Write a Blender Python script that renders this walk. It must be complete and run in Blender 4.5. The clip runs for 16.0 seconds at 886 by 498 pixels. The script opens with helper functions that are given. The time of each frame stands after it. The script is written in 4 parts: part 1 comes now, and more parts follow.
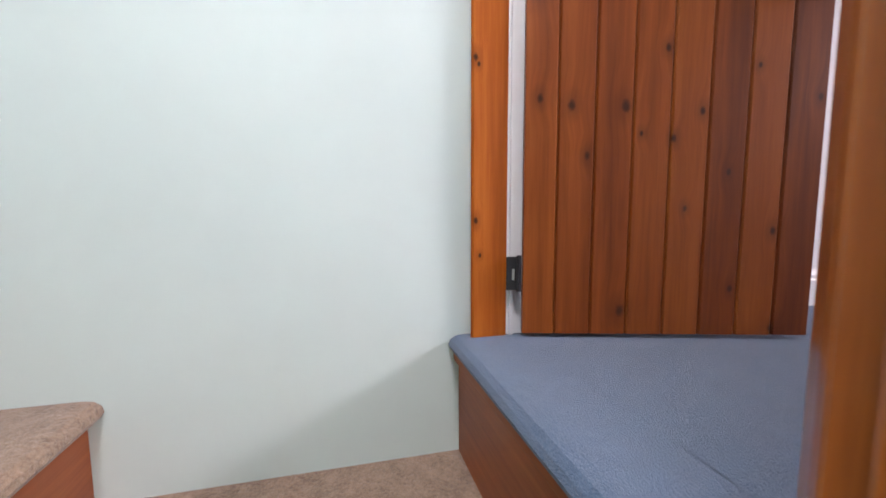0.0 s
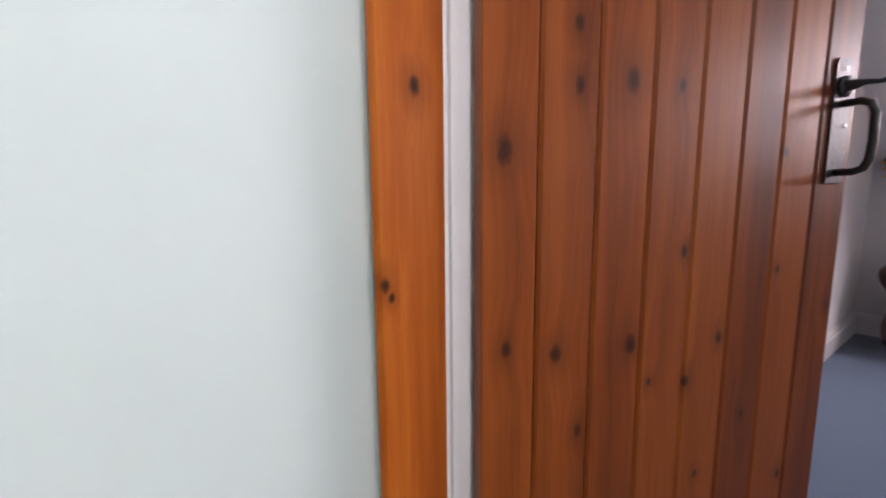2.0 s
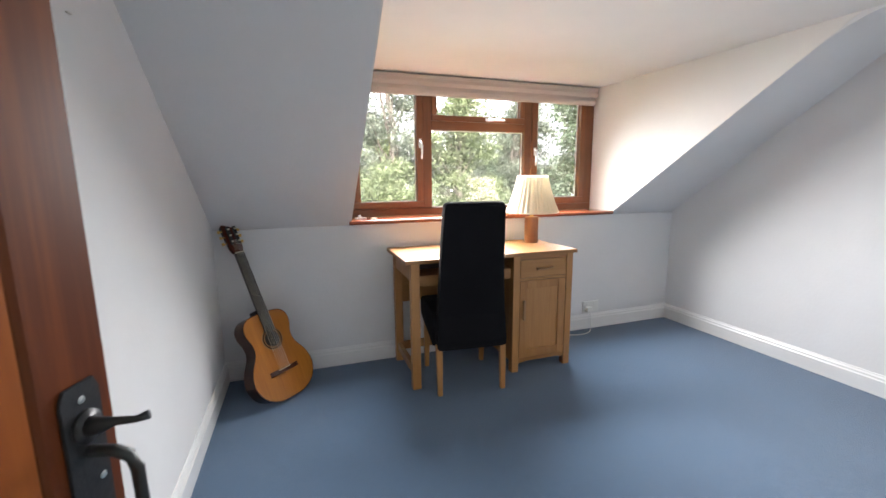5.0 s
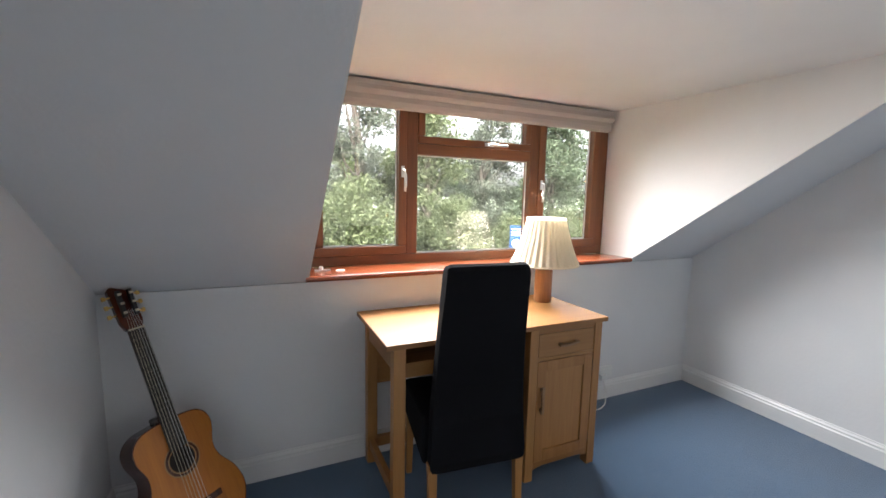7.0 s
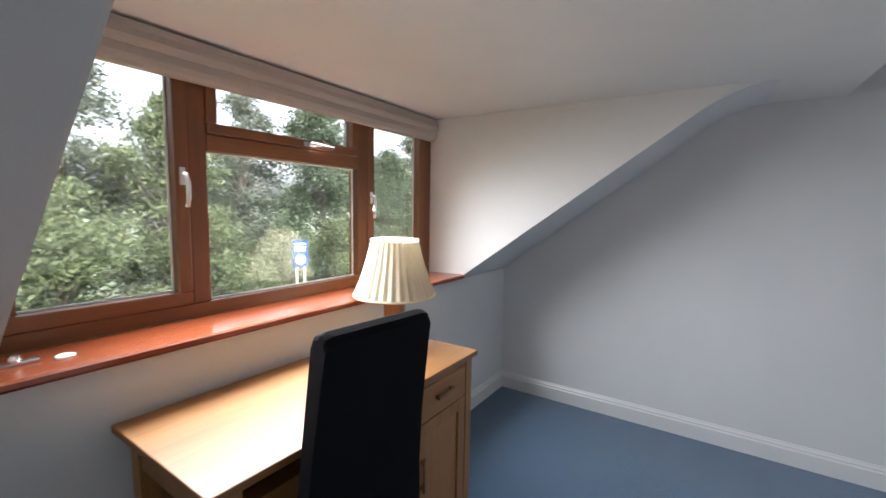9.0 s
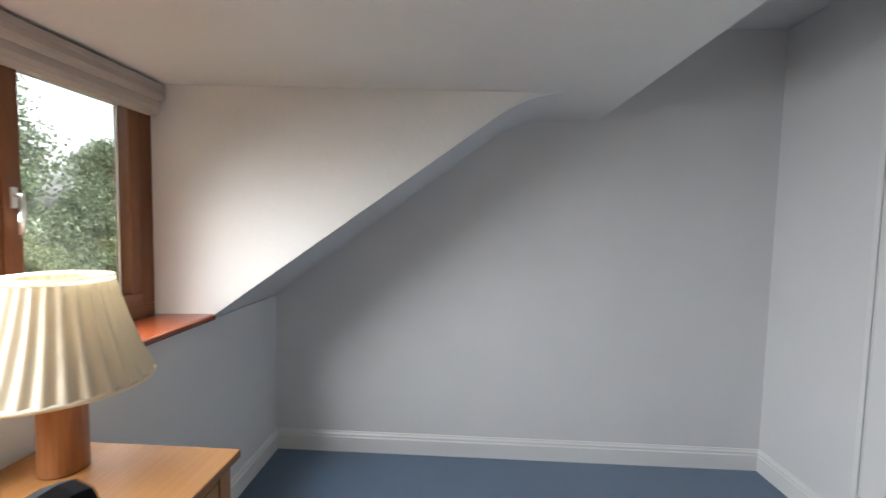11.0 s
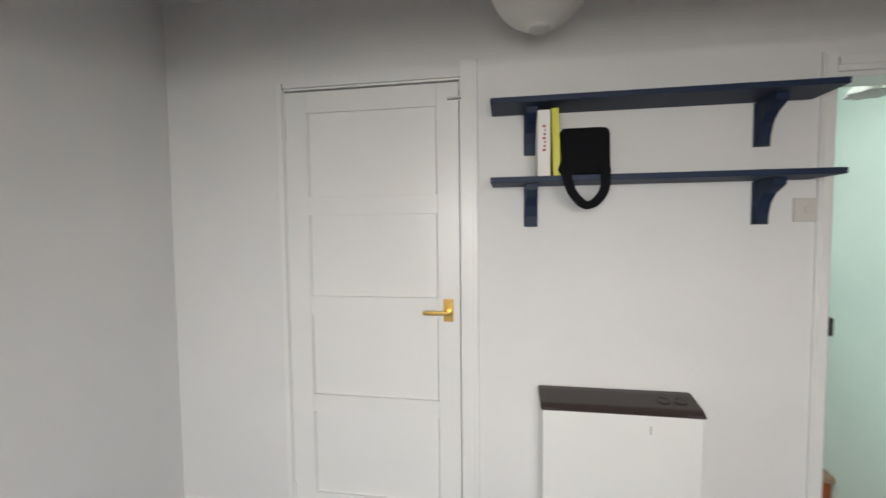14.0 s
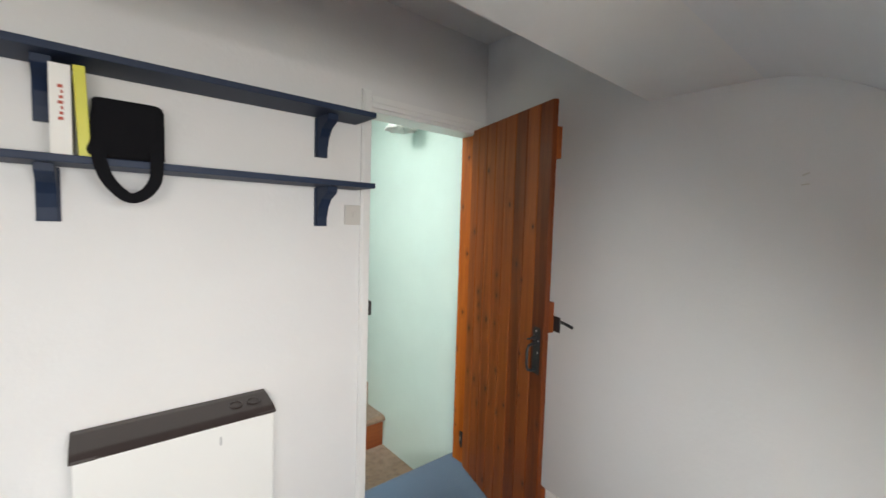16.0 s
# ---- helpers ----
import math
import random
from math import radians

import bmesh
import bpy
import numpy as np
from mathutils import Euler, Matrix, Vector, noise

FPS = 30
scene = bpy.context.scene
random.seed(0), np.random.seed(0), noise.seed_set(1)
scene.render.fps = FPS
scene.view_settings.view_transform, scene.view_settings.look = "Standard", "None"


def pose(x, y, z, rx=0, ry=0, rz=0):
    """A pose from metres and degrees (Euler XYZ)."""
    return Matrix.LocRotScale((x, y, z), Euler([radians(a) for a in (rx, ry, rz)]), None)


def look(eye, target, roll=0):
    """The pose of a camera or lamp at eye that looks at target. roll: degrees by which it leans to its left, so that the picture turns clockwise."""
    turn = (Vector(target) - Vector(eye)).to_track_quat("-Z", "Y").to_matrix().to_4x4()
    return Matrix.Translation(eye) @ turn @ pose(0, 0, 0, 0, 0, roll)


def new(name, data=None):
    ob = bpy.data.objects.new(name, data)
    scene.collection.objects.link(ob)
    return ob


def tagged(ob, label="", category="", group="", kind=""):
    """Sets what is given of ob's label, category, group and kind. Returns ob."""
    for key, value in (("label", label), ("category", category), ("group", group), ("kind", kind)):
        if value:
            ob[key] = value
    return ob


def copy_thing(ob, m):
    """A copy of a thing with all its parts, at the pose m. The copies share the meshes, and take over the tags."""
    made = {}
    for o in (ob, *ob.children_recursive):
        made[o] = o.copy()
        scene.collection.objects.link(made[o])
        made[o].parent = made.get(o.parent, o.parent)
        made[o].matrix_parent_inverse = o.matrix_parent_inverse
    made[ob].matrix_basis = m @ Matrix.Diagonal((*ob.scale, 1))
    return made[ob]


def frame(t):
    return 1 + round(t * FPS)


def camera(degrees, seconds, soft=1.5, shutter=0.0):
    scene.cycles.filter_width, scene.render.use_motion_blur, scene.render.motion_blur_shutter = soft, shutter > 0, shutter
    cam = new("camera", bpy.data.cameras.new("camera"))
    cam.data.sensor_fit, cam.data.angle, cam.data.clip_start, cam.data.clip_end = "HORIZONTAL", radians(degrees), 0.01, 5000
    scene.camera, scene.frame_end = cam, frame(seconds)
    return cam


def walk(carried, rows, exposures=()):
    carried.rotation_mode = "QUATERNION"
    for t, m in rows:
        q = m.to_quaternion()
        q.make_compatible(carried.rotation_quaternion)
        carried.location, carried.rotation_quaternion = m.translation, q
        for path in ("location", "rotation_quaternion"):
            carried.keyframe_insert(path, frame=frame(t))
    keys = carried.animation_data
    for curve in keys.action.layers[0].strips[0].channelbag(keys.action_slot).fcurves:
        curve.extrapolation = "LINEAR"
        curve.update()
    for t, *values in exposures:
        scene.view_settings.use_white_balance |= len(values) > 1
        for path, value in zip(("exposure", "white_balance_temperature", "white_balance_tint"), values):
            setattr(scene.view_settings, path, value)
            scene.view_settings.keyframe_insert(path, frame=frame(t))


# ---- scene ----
cam = camera(94.2, 16.0, soft=1.5, shutter=0.25)
PATH = [
    (0, (1.072, -0.453, 0.332), (-0.857, 0.033, 0.126), -0.3),
    (0.5, (0.903, -0.458, 0.414), (-1.008, 0.075, 0.157), -0.7),
    (1, (0.769, -0.427, 0.548), (-1.11, 0.191, 0.25), -0.9),
    (1.5, (0.633, -0.373, 0.706), (-1.172, 0.414, 0.355), -1.1),
    (2, (0.508, -0.339, 0.786), (-1.095, 0.826, 0.515), -0.6),
    (2.5, (0.458, -0.282, 0.89), (-0.721, 1.307, 0.601), -0.2),
    (3, (0.403, -0.17, 0.937), (-0.274, 1.692, 0.66), -0.5),
    (3.5, (0.398, -0.112, 1.057), (0.204, 1.857, 0.764), -0.0),
    (4, (0.42, -0.05, 1.088), (0.64, 1.914, 0.779), 0.1),
    (4.5, (0.447, 0.101, 1.121), (0.988, 1.998, 0.791), 0.1),
    (4.7, (0.488, 0.118, 1.15), (1.084, 1.998, 0.817), -0.3),
    (6.8, (0.63, 0.735, 1.308), (1.436, 2.546, 1.041), 1.1),
    (7, (0.638, 0.839, 1.319), (1.454, 2.647, 1.064), 1.2),
    (7.5, (0.66, 1.04, 1.321), (1.562, 2.81, 1.09), 1.1),
    (8, (0.697, 1.23, 1.329), (1.729, 2.931, 1.125), 1.1),
    (8.5, (0.719, 1.334, 1.328), (2.033, 2.83, 1.142), 1.2),
    (9, (0.679, 1.452, 1.346), (2.332, 2.561, 1.154), 0.9),
    (9.2, (0.655, 1.495, 1.359), (2.405, 2.442, 1.159), 1.0),
    (11.3, (1.269, 1.735, 1.353), (3.261, 1.619, 1.222), 1.2),
    (11.5, (1.338, 1.75, 1.372), (3.313, 1.465, 1.231), 1.2),
    (12, (1.507, 1.72, 1.364), (3.382, 1.035, 1.238), 0.7),
    (12.5, (1.675, 1.656, 1.384), (3.36, 0.59, 1.272), 0.45),
    (13, (1.807, 1.625, 1.369), (3.137, 0.133, 1.295), 0.3),
    (13.5, (1.914, 1.656, 1.364), (2.765, -0.153, 1.305), -0.2),
    (14, (1.931, 1.699, 1.396), (2.255, -0.272, 1.294), -0.6),
    (14.5, (1.895, 1.711, 1.392), (1.702, -0.278, 1.294), -0.1),
    (15, (1.873, 1.709, 1.394), (1.202, -0.172, 1.297), 0.3),
    (15.5, (1.818, 1.705, 1.393), (0.781, -0.002, 1.303), 0.8),
    (16, (1.743, 1.667, 1.429), (0.458, 0.139, 1.298), 1.7),
]
EXPOSURES = [(0, 3.4, 6800, 32), (1.5, 3.1, 6900, 35), (2.5, 3.2, 6800, 30), (3.5, 3.65, 6500, 14), (4.5, 3.5, 6500, 11), (7, 2.93, 6400, 10), (9, 2.38, 6150, 9), (11.3, 2.42, 6450, 8), (12.5, 2.58, 6900, 9), (14, 2.62, 7000, 9), (16, 2.98, 7000, 9)]
walk(cam, [(t, look(e, g, r)) for t, e, g, r in PATH], EXPOSURES)

# ---- world, light, exposure ----
world = bpy.data.worlds.new("sky")
scene.world = world
world.use_nodes = True
wn = world.node_tree
sky = wn.nodes.new("ShaderNodeTexSky")
sky.sky_type, sky.sun_disc = "NISHITA", False
sky.sun_elevation, sky.sun_rotation = radians(42), radians(200)
sky.air_density, sky.dust_density, sky.ozone_density = 1.0, 6.0, 0.6
cloud = wn.nodes.new("ShaderNodeHueSaturation")
cloud.inputs["Saturation"].default_value = 0.22
wn.links.new(sky.outputs[0], cloud.inputs["Color"])
wn.links.new(cloud.outputs[0], wn.nodes["Background"].inputs[0])
wn.nodes["Background"].inputs[1].default_value = 0.15

sun = new("sun", bpy.data.lights.new("sun", "SUN"))
sun.data.energy, sun.data.angle, sun.data.color = 1.4, radians(30), (1, 0.96, 0.9)
sun.matrix_world = look((2, -3, 8), (2, 0, 4.6))


def area_lamp(name, m, sx, sy, watts, color=(1, 1, 1)):
    lamp = new(name, bpy.data.lights.new(name, "AREA"))
    lamp.data.shape, lamp.data.size, lamp.data.size_y = "RECTANGLE", sx, sy
    lamp.data.energy, lamp.data.color = watts, color
    lamp.matrix_world = m
    return lamp


# area lamps for daylight: under an added, unseen stair rooflight and inside the dormer window
area_lamp("added_stair_daylight", pose(1.52, -0.52, 2.44), 0.6, 0.5, 4.4, (0.95, 0.98, 1.0))
for z in (1.24, 1.38, 1.52, 1.66):
    window_lamp = area_lamp("window_daylight", pose(1.82, 2.935, z, -52, 0, 0), 1.5, 0.12, 1.75, (0.97, 0.98, 1.0))
    window_lamp.data.spread = radians(130)


# ---- materials ----
def material(name, color, rough=0.6, metal=0.0):
    m = bpy.data.materials.new(name)
    m.use_nodes = True
    b = m.node_tree.nodes["Principled BSDF"]
    b.inputs["Base Color"].default_value = (*color, 1)
    b.inputs["Roughness"].default_value = rough
    b.inputs["Metallic"].default_value = metal
    return m


def node(m, kind, **values):
    n = m.node_tree.nodes.new(kind)
    for key, value in values.items():
        n.inputs[key].default_value = value
    return n


def link(m, a, b):
    m.node_tree.links.new(a, b)


def bsdf(m):
    return m.node_tree.nodes["Principled BSDF"]


def coords(m, scale=(1, 1, 1), kind="Object"):
    c = m.node_tree.nodes.new("ShaderNodeTexCoord")
    mp = m.node_tree.nodes.new("ShaderNodeMapping")
    mp.inputs["Scale"].default_value = scale
    link(m, c.outputs[kind], mp.inputs[0])
    return mp


def ramp(m, source, stops):
    r = m.node_tree.nodes.new("ShaderNodeValToRGB")
    while len(r.color_ramp.elements) < len(stops):
        r.color_ramp.elements.new(0.5)
    for e, (at, c) in zip(r.color_ramp.elements, stops):
        e.position, e.color = at, (*c, 1)
    link(m, source, r.inputs[0])
    return r


def bump(m, source, strength, distance):
    b = node(m, "ShaderNodeBump", Strength=strength, Distance=distance)
    link(m, source, b.inputs["Height"])
    link(m, b.outputs[0], bsdf(m).inputs["Normal"])
    return b


def scaled(c, k):
    return tuple(min(1.0, v * k) for v in c)


def paint(name, color, rough=0.6, grain=90.0, relief=0.25, blotch=0.05):
    """Painted plaster or joinery: roller grain, faint blotches and scuffs."""
    m = material(name, color, rough)
    mp = coords(m)
    big = node(m, "ShaderNodeTexNoise", Scale=2.3, Detail=5.0, Roughness=0.6)
    fine = node(m, "ShaderNodeTexNoise", Scale=grain, Detail=3.0)
    link(m, mp.outputs[0], big.inputs["Vector"]), link(m, mp.outputs[0], fine.inputs["Vector"])
    r = ramp(m, big.outputs[0], [(0.3, scaled(color, 1 - blotch)), (0.7, scaled(color, 1 + blotch * 0.5))])
    link(m, r.outputs[0], bsdf(m).inputs["Base Color"])
    bump(m, fine.outputs[0], relief, 0.002)
    return m


def carpet(name, dark, light, tufts=260.0, span=(0.36, 0.7)):
    """Cut pile: tuft noise, pressed tracks and a soft sheen."""
    m = material(name, light, 0.95)
    mp = coords(m)
    tuft = node(m, "ShaderNodeTexNoise", Scale=tufts, Detail=3.0, Roughness=0.7)
    mid = node(m, "ShaderNodeTexNoise", Scale=26.0, Detail=5.0, Roughness=0.65)
    track = node(m, "ShaderNodeTexNoise", Scale=1.6, Detail=4.0, Distortion=0.8)
    for n in (tuft, mid, track):
        link(m, mp.outputs[0], n.inputs["Vector"])
    a = node(m, "ShaderNodeMath")
    a.operation = "MULTIPLY_ADD"
    link(m, tuft.outputs[0], a.inputs[0])
    a.inputs[1].default_value = 0.45
    b = node(m, "ShaderNodeMath")
    b.operation = "MULTIPLY_ADD"
    link(m, mid.outputs[0], b.inputs[0])
    b.inputs[1].default_value = 0.35
    c = node(m, "ShaderNodeMath")
    c.operation = "MULTIPLY"
    link(m, track.outputs[0], c.inputs[0])
    c.inputs[1].default_value = 0.30
    link(m, c.outputs[0], b.inputs[2])
    link(m, b.outputs[0], a.inputs[2])
    r = ramp(m, a.outputs[0], [(span[0], dark), (span[1], light)])
    link(m, r.outputs[0], bsdf(m).inputs["Base Color"])
    bsdf(m).inputs["Sheen Weight"].default_value = 0.35
    bsdf(m).inputs["Sheen Roughness"].default_value = 0.5
    bump(m, tuft.outputs[0], 0.8, 0.006)
    return m


def timber(name, dark, light, knot=None, axis="Z", rough=0.35, coat=0.0, density=5.0, grain=1.0):
    """Straight-grained timber along one local axis, with knots where asked for."""
    m = material(name, light, rough)
    along = {"X": 0, "Y": 1, "Z": 2}[axis]
    s = [1.0, 1.0, 1.0]
    s[along] = 0.06
    c = m.node_tree.nodes.new("ShaderNodeTexCoord")
    info = m.node_tree.nodes.new("ShaderNodeObjectInfo")
    shift = node(m, "ShaderNodeVectorMath")
    shift.operation = "MULTIPLY_ADD"
    link(m, info.outputs["Random"], shift.inputs[0])
    shift.inputs[1].default_value = (13.7, 7.3, 9.1)
    link(m, c.outputs["Object"], shift.inputs[2])
    mp = m.node_tree.nodes.new("ShaderNodeMapping")
    mp.inputs["Scale"].default_value = s
    link(m, shift.outputs[0], mp.inputs[0])
    g = node(m, "ShaderNodeTexNoise", Scale=70.0 * grain, Detail=5.0, Roughness=0.65, Distortion=0.6)
    w = node(m, "ShaderNodeTexNoise", Scale=11.0 * grain, Detail=3.0, Roughness=0.5, Distortion=1.2)
    link(m, mp.outputs[0], g.inputs["Vector"]), link(m, mp.outputs[0], w.inputs["Vector"])
    mix = node(m, "ShaderNodeMath")
    mix.operation = "MULTIPLY_ADD"
    link(m, g.outputs[0], mix.inputs[0])
    mix.inputs[1].default_value = 0.5
    half = node(m, "ShaderNodeMath")
    half.operation = "MULTIPLY_ADD"
    link(m, w.outputs[0], half.inputs[0])
    half.inputs[1].default_value = 0.5
    rnd = node(m, "ShaderNodeMath")
    rnd.operation = "MULTIPLY_ADD"
    link(m, info.outputs["Random"], rnd.inputs[0])
    rnd.inputs[1].default_value, rnd.inputs[2].default_value = 0.24, -0.12
    link(m, rnd.outputs[0], half.inputs[2])
    link(m, half.outputs[0], mix.inputs[2])
    r = ramp(m, mix.outputs[0], [(0.3, dark), (0.68, light)])
    out = r.outputs[0]
    if knot:
        ks = [density, density, density]
        ks[along] = density * 0.42
        kmp = m.node_tree.nodes.new("ShaderNodeMapping")
        kmp.inputs["Scale"].default_value = ks
        link(m, shift.outputs[0], kmp.inputs[0])
        v = node(m, "ShaderNodeTexVoronoi", Scale=1.0)
        wob = node(m, "ShaderNodeTexNoise", Scale=2.0, Detail=2.0)
        link(m, kmp.outputs[0], wob.inputs["Vector"])
        add = node(m, "ShaderNodeVectorMath")
        add.operation = "MULTIPLY_ADD"
        link(m, wob.outputs["Color"], add.inputs[0])
        add.inputs[1].default_value = (0.25, 0.25, 0.25)
        link(m, kmp.outputs[0], add.inputs[2])
        link(m, add.outputs[0], v.inputs["Vector"])
        k = ramp(m, v.outputs["Distance"], [(0.04, (1, 1, 1)), (0.085, (0.75, 0.75, 0.75)), (0.22, (0, 0, 0))])
        mx = m.node_tree.nodes.new("ShaderNodeMixRGB")
        link(m, k.outputs[0], mx.inputs[0])
        link(m, out, mx.inputs[1])
        mx.inputs[2].default_value = (*knot, 1)
        out = mx.outputs[0]
    link(m, out, bsdf(m).inputs["Base Color"])
    bsdf(m).inputs["Coat Weight"].default_value = coat
    bsdf(m).inputs["Coat Roughness"].default_value = 0.18
    bump(m, g.outputs[0], 0.15, 0.001)
    return m


M_WALL = paint("white_wall_paint", (0.75, 0.75, 0.75), 0.75, 55, 0.4, 0.03)
M_CEIL = paint("white_ceiling_paint", (0.79, 0.77, 0.74), 0.8, 40, 0.5, 0.03)
M_GREEN = paint("pale_aqua_wall_paint", (0.65, 0.78, 0.75), 0.7, 45, 0.14, 0.04)
M_GLOSS = paint("white_gloss_paint", (0.80, 0.80, 0.79), 0.32, 30, 0.12, 0.03)
M_BLUE = carpet("blue_carpet", (0.040, 0.088, 0.160), (0.080, 0.158, 0.27))
M_BROWN = carpet("brown_carpet", (0.17, 0.105, 0.068), (0.40, 0.27, 0.185), 130.0, (0.43, 0.64))
M_PINE = timber("varnished_pine", (0.26, 0.054, 0.007), (0.50, 0.138, 0.018), (0.045, 0.010, 0.004), "Z", 0.30, 0.35, 5.0)
M_PINE_X = timber("varnished_pine_across", (0.21, 0.045, 0.012), (0.40, 0.11, 0.026), (0.05, 0.012, 0.005), "X", 0.5, 0.06, 5.0)
M_FRAME = timber("stained_window_timber", (0.115, 0.038, 0.010), (0.21, 0.074, 0.019), None, "X", 0.42, 0.15)
M_FRAME_Z = timber("stained_window_timber_upright", (0.115, 0.038, 0.010), (0.21, 0.074, 0.019), None, "Z", 0.42, 0.15)
M_SILL = timber("red_brown_sill_timber", (0.20, 0.045, 0.016), (0.36, 0.09, 0.032), None, "X", 0.25, 0.4)
# same oak as upright, colour darkened to offset strong light on the desk top
M_OAK_X_DIM = timber("pale_oak_across_dimmed", (0.29, 0.125, 0.034), (0.40, 0.195, 0.060), None, "X", 0.46, 0.1)
M_OAK_Z = timber("pale_oak_upright", (0.36, 0.158, 0.044), (0.49, 0.245, 0.078), None, "Z", 0.42, 0.15)
M_IRON = paint("black_iron", (0.018, 0.018, 0.02), 0.45, 120, 0.4, 0.2)
M_FABRIC = paint("black_woven_fabric", (0.007, 0.007, 0.009), 0.95, 420, 0.6, 0.2)
bsdf(M_FABRIC).inputs["Specular IOR Level"].default_value = 0.2
M_BRASS = material("brass", (0.75, 0.50, 0.16), 0.28, 1.0)
M_CHROME = material("satin_chrome", (0.75, 0.74, 0.72), 0.3, 1.0)
M_NAVY = paint("navy_gloss_paint", (0.004, 0.017, 0.052), 0.6, 30, 0.15, 0.15)
M_PLASTIC = paint("white_plastic", (0.78, 0.78, 0.76), 0.4, 20, 0.03, 0.02)
M_BROWNPLASTIC = paint("dark_brown_plastic", (0.042, 0.030, 0.028), 0.36, 60, 0.1, 0.1)
M_SWITCH = paint("aged_white_plastic", (0.60, 0.58, 0.54), 0.5, 20, 0.03, 0.03)
M_BLIND = paint("beige_blind_fabric", (0.46, 0.40, 0.35), 0.85, 300, 0.3, 0.05)
M_GLASS = material("window_glass", (1, 1, 1), 0.0)
bsdf(M_GLASS).inputs["Transmission Weight"].default_value = 1.0
bsdf(M_GLASS).inputs["IOR"].default_value = 1.45


# ---- mesh helpers ----
def bx(x0, y0, z0, x1, y1, z1, bevel=0.0, seg=2):
    bm = bmesh.new()
    bmesh.ops.create_cube(bm, size=1.0)
    for v in bm.verts:
        v.co = Vector(((x0 + x1) / 2 + v.co.x * (x1 - x0), (y0 + y1) / 2 + v.co.y * (y1 - y0), (z0 + z1) / 2 + v.co.z * (z1 - z0)))
    if bevel:
        bmesh.ops.bevel(bm, geom=bm.edges[:], offset=bevel, segments=seg, profile=0.6, affect="EDGES")
    return bm


def join(*bms):
    out = bmesh.new()
    for b in bms:
        me = bpy.data.meshes.new("tmp")
        b.to_mesh(me)
        b.free()
        out.from_mesh(me)
        bpy.data.meshes.remove(me)
    return out


def prism(points, axis, a, b, bevel=0.0):
    """A polygon of two coordinates, swept along the third axis from a to b."""
    bm = bmesh.new()
    order = {"x": lambda p, q, s: (s, p, q), "y": lambda p, q, s: (p, s, q), "z": lambda p, q, s: (p, q, s)}[axis]
    lo = [bm.verts.new(order(p, q, a)) for p, q in points]
    hi = [bm.verts.new(order(p, q, b)) for p, q in points]
    bm.faces.new(lo), bm.faces.new(hi)
    for i in range(len(points)):
        j = (i + 1) % len(points)
        bm.faces.new((lo[i], lo[j], hi[j], hi[i]))
    bmesh.ops.recalc_face_normals(bm, faces=bm.faces[:])
    if bevel:
        bmesh.ops.bevel(bm, geom=bm.edges[:], offset=bevel, segments=2, affect="EDGES")
    return bm


def lathe(profile, steps=32, wave=None):
    """Turns (radius, z) round the z axis; wave(angle) scales the radius."""
    bm = bmesh.new()
    rings = []
    for r, z in profile:
        ring = []
        for i in range(steps):
            a = 2 * math.pi * i / steps
            k = r * (wave(a) if wave else 1.0)
            ring.append(bm.verts.new((k * math.cos(a), k * math.sin(a), z)))
        rings.append(ring)
    for lo, hi in zip(rings, rings[1:]):
        for i in range(steps):
            j = (i + 1) % steps
            bm.faces.new((lo[i], lo[j], hi[j], hi[i]))
    return bm


def capped(bm):
    bmesh.ops.holes_fill(bm, edges=[e for e in bm.edges if e.is_boundary], sides=0)
    bmesh.ops.recalc_face_normals(bm, faces=bm.faces[:])
    return bm


def tube(points, radius, sides=10):
    """A round bar along a line of points; radius is one number or one per point."""
    bm = bmesh.new()
    pts = [Vector(p) for p in points]
    rings = []
    up = Vector((0.31, 0.17, 0.93))
    for i, p in enumerate(pts):
        d = (pts[min(i + 1, len(pts) - 1)] - pts[max(i - 1, 0)]).normalized()
        side = d.cross(up).normalized()
        over = side.cross(d).normalized()
        r = radius[i] if isinstance(radius, (list, tuple)) else radius
        rings.append([bm.verts.new(p + r * (math.cos(2 * math.pi * k / sides) * side + math.sin(2 * math.pi * k / sides) * over)) for k in range(sides)])
    for lo, hi in zip(rings, rings[1:]):
        for k in range(sides):
            j = (k + 1) % sides
            bm.faces.new((lo[k], lo[j], hi[j], hi[k]))
    return capped(bm)


def moved(bm, m):
    bmesh.ops.transform(bm, matrix=m, verts=bm.verts[:])
    return bm


def mesh_of(name, bm, mat, smooth=False):
    me = bpy.data.meshes.new(name)
    bm.to_mesh(me)
    bm.free()
    me.materials.append(mat)
    if smooth:
        for p in me.polygons:
            p.use_smooth = True
    return me


def part(name, bm, mat, parent, label="", smooth=False):
    ob = new(name, mesh_of(name, bm, mat, smooth))
    ob.parent = parent
    if label:
        ob["label"] = label
    return ob


def thing(name, m, label, category, group="", kind=""):
    ob = new(name)
    ob.empty_display_size = 0.1
    ob.matrix_world = m
    return tagged(ob, label, category, group, kind)


def solid(name, bm, mat, label, category, kind="", group="", smooth=False):
    return tagged(new(name, mesh_of(name, bm, mat, smooth)), label, category, group, kind)


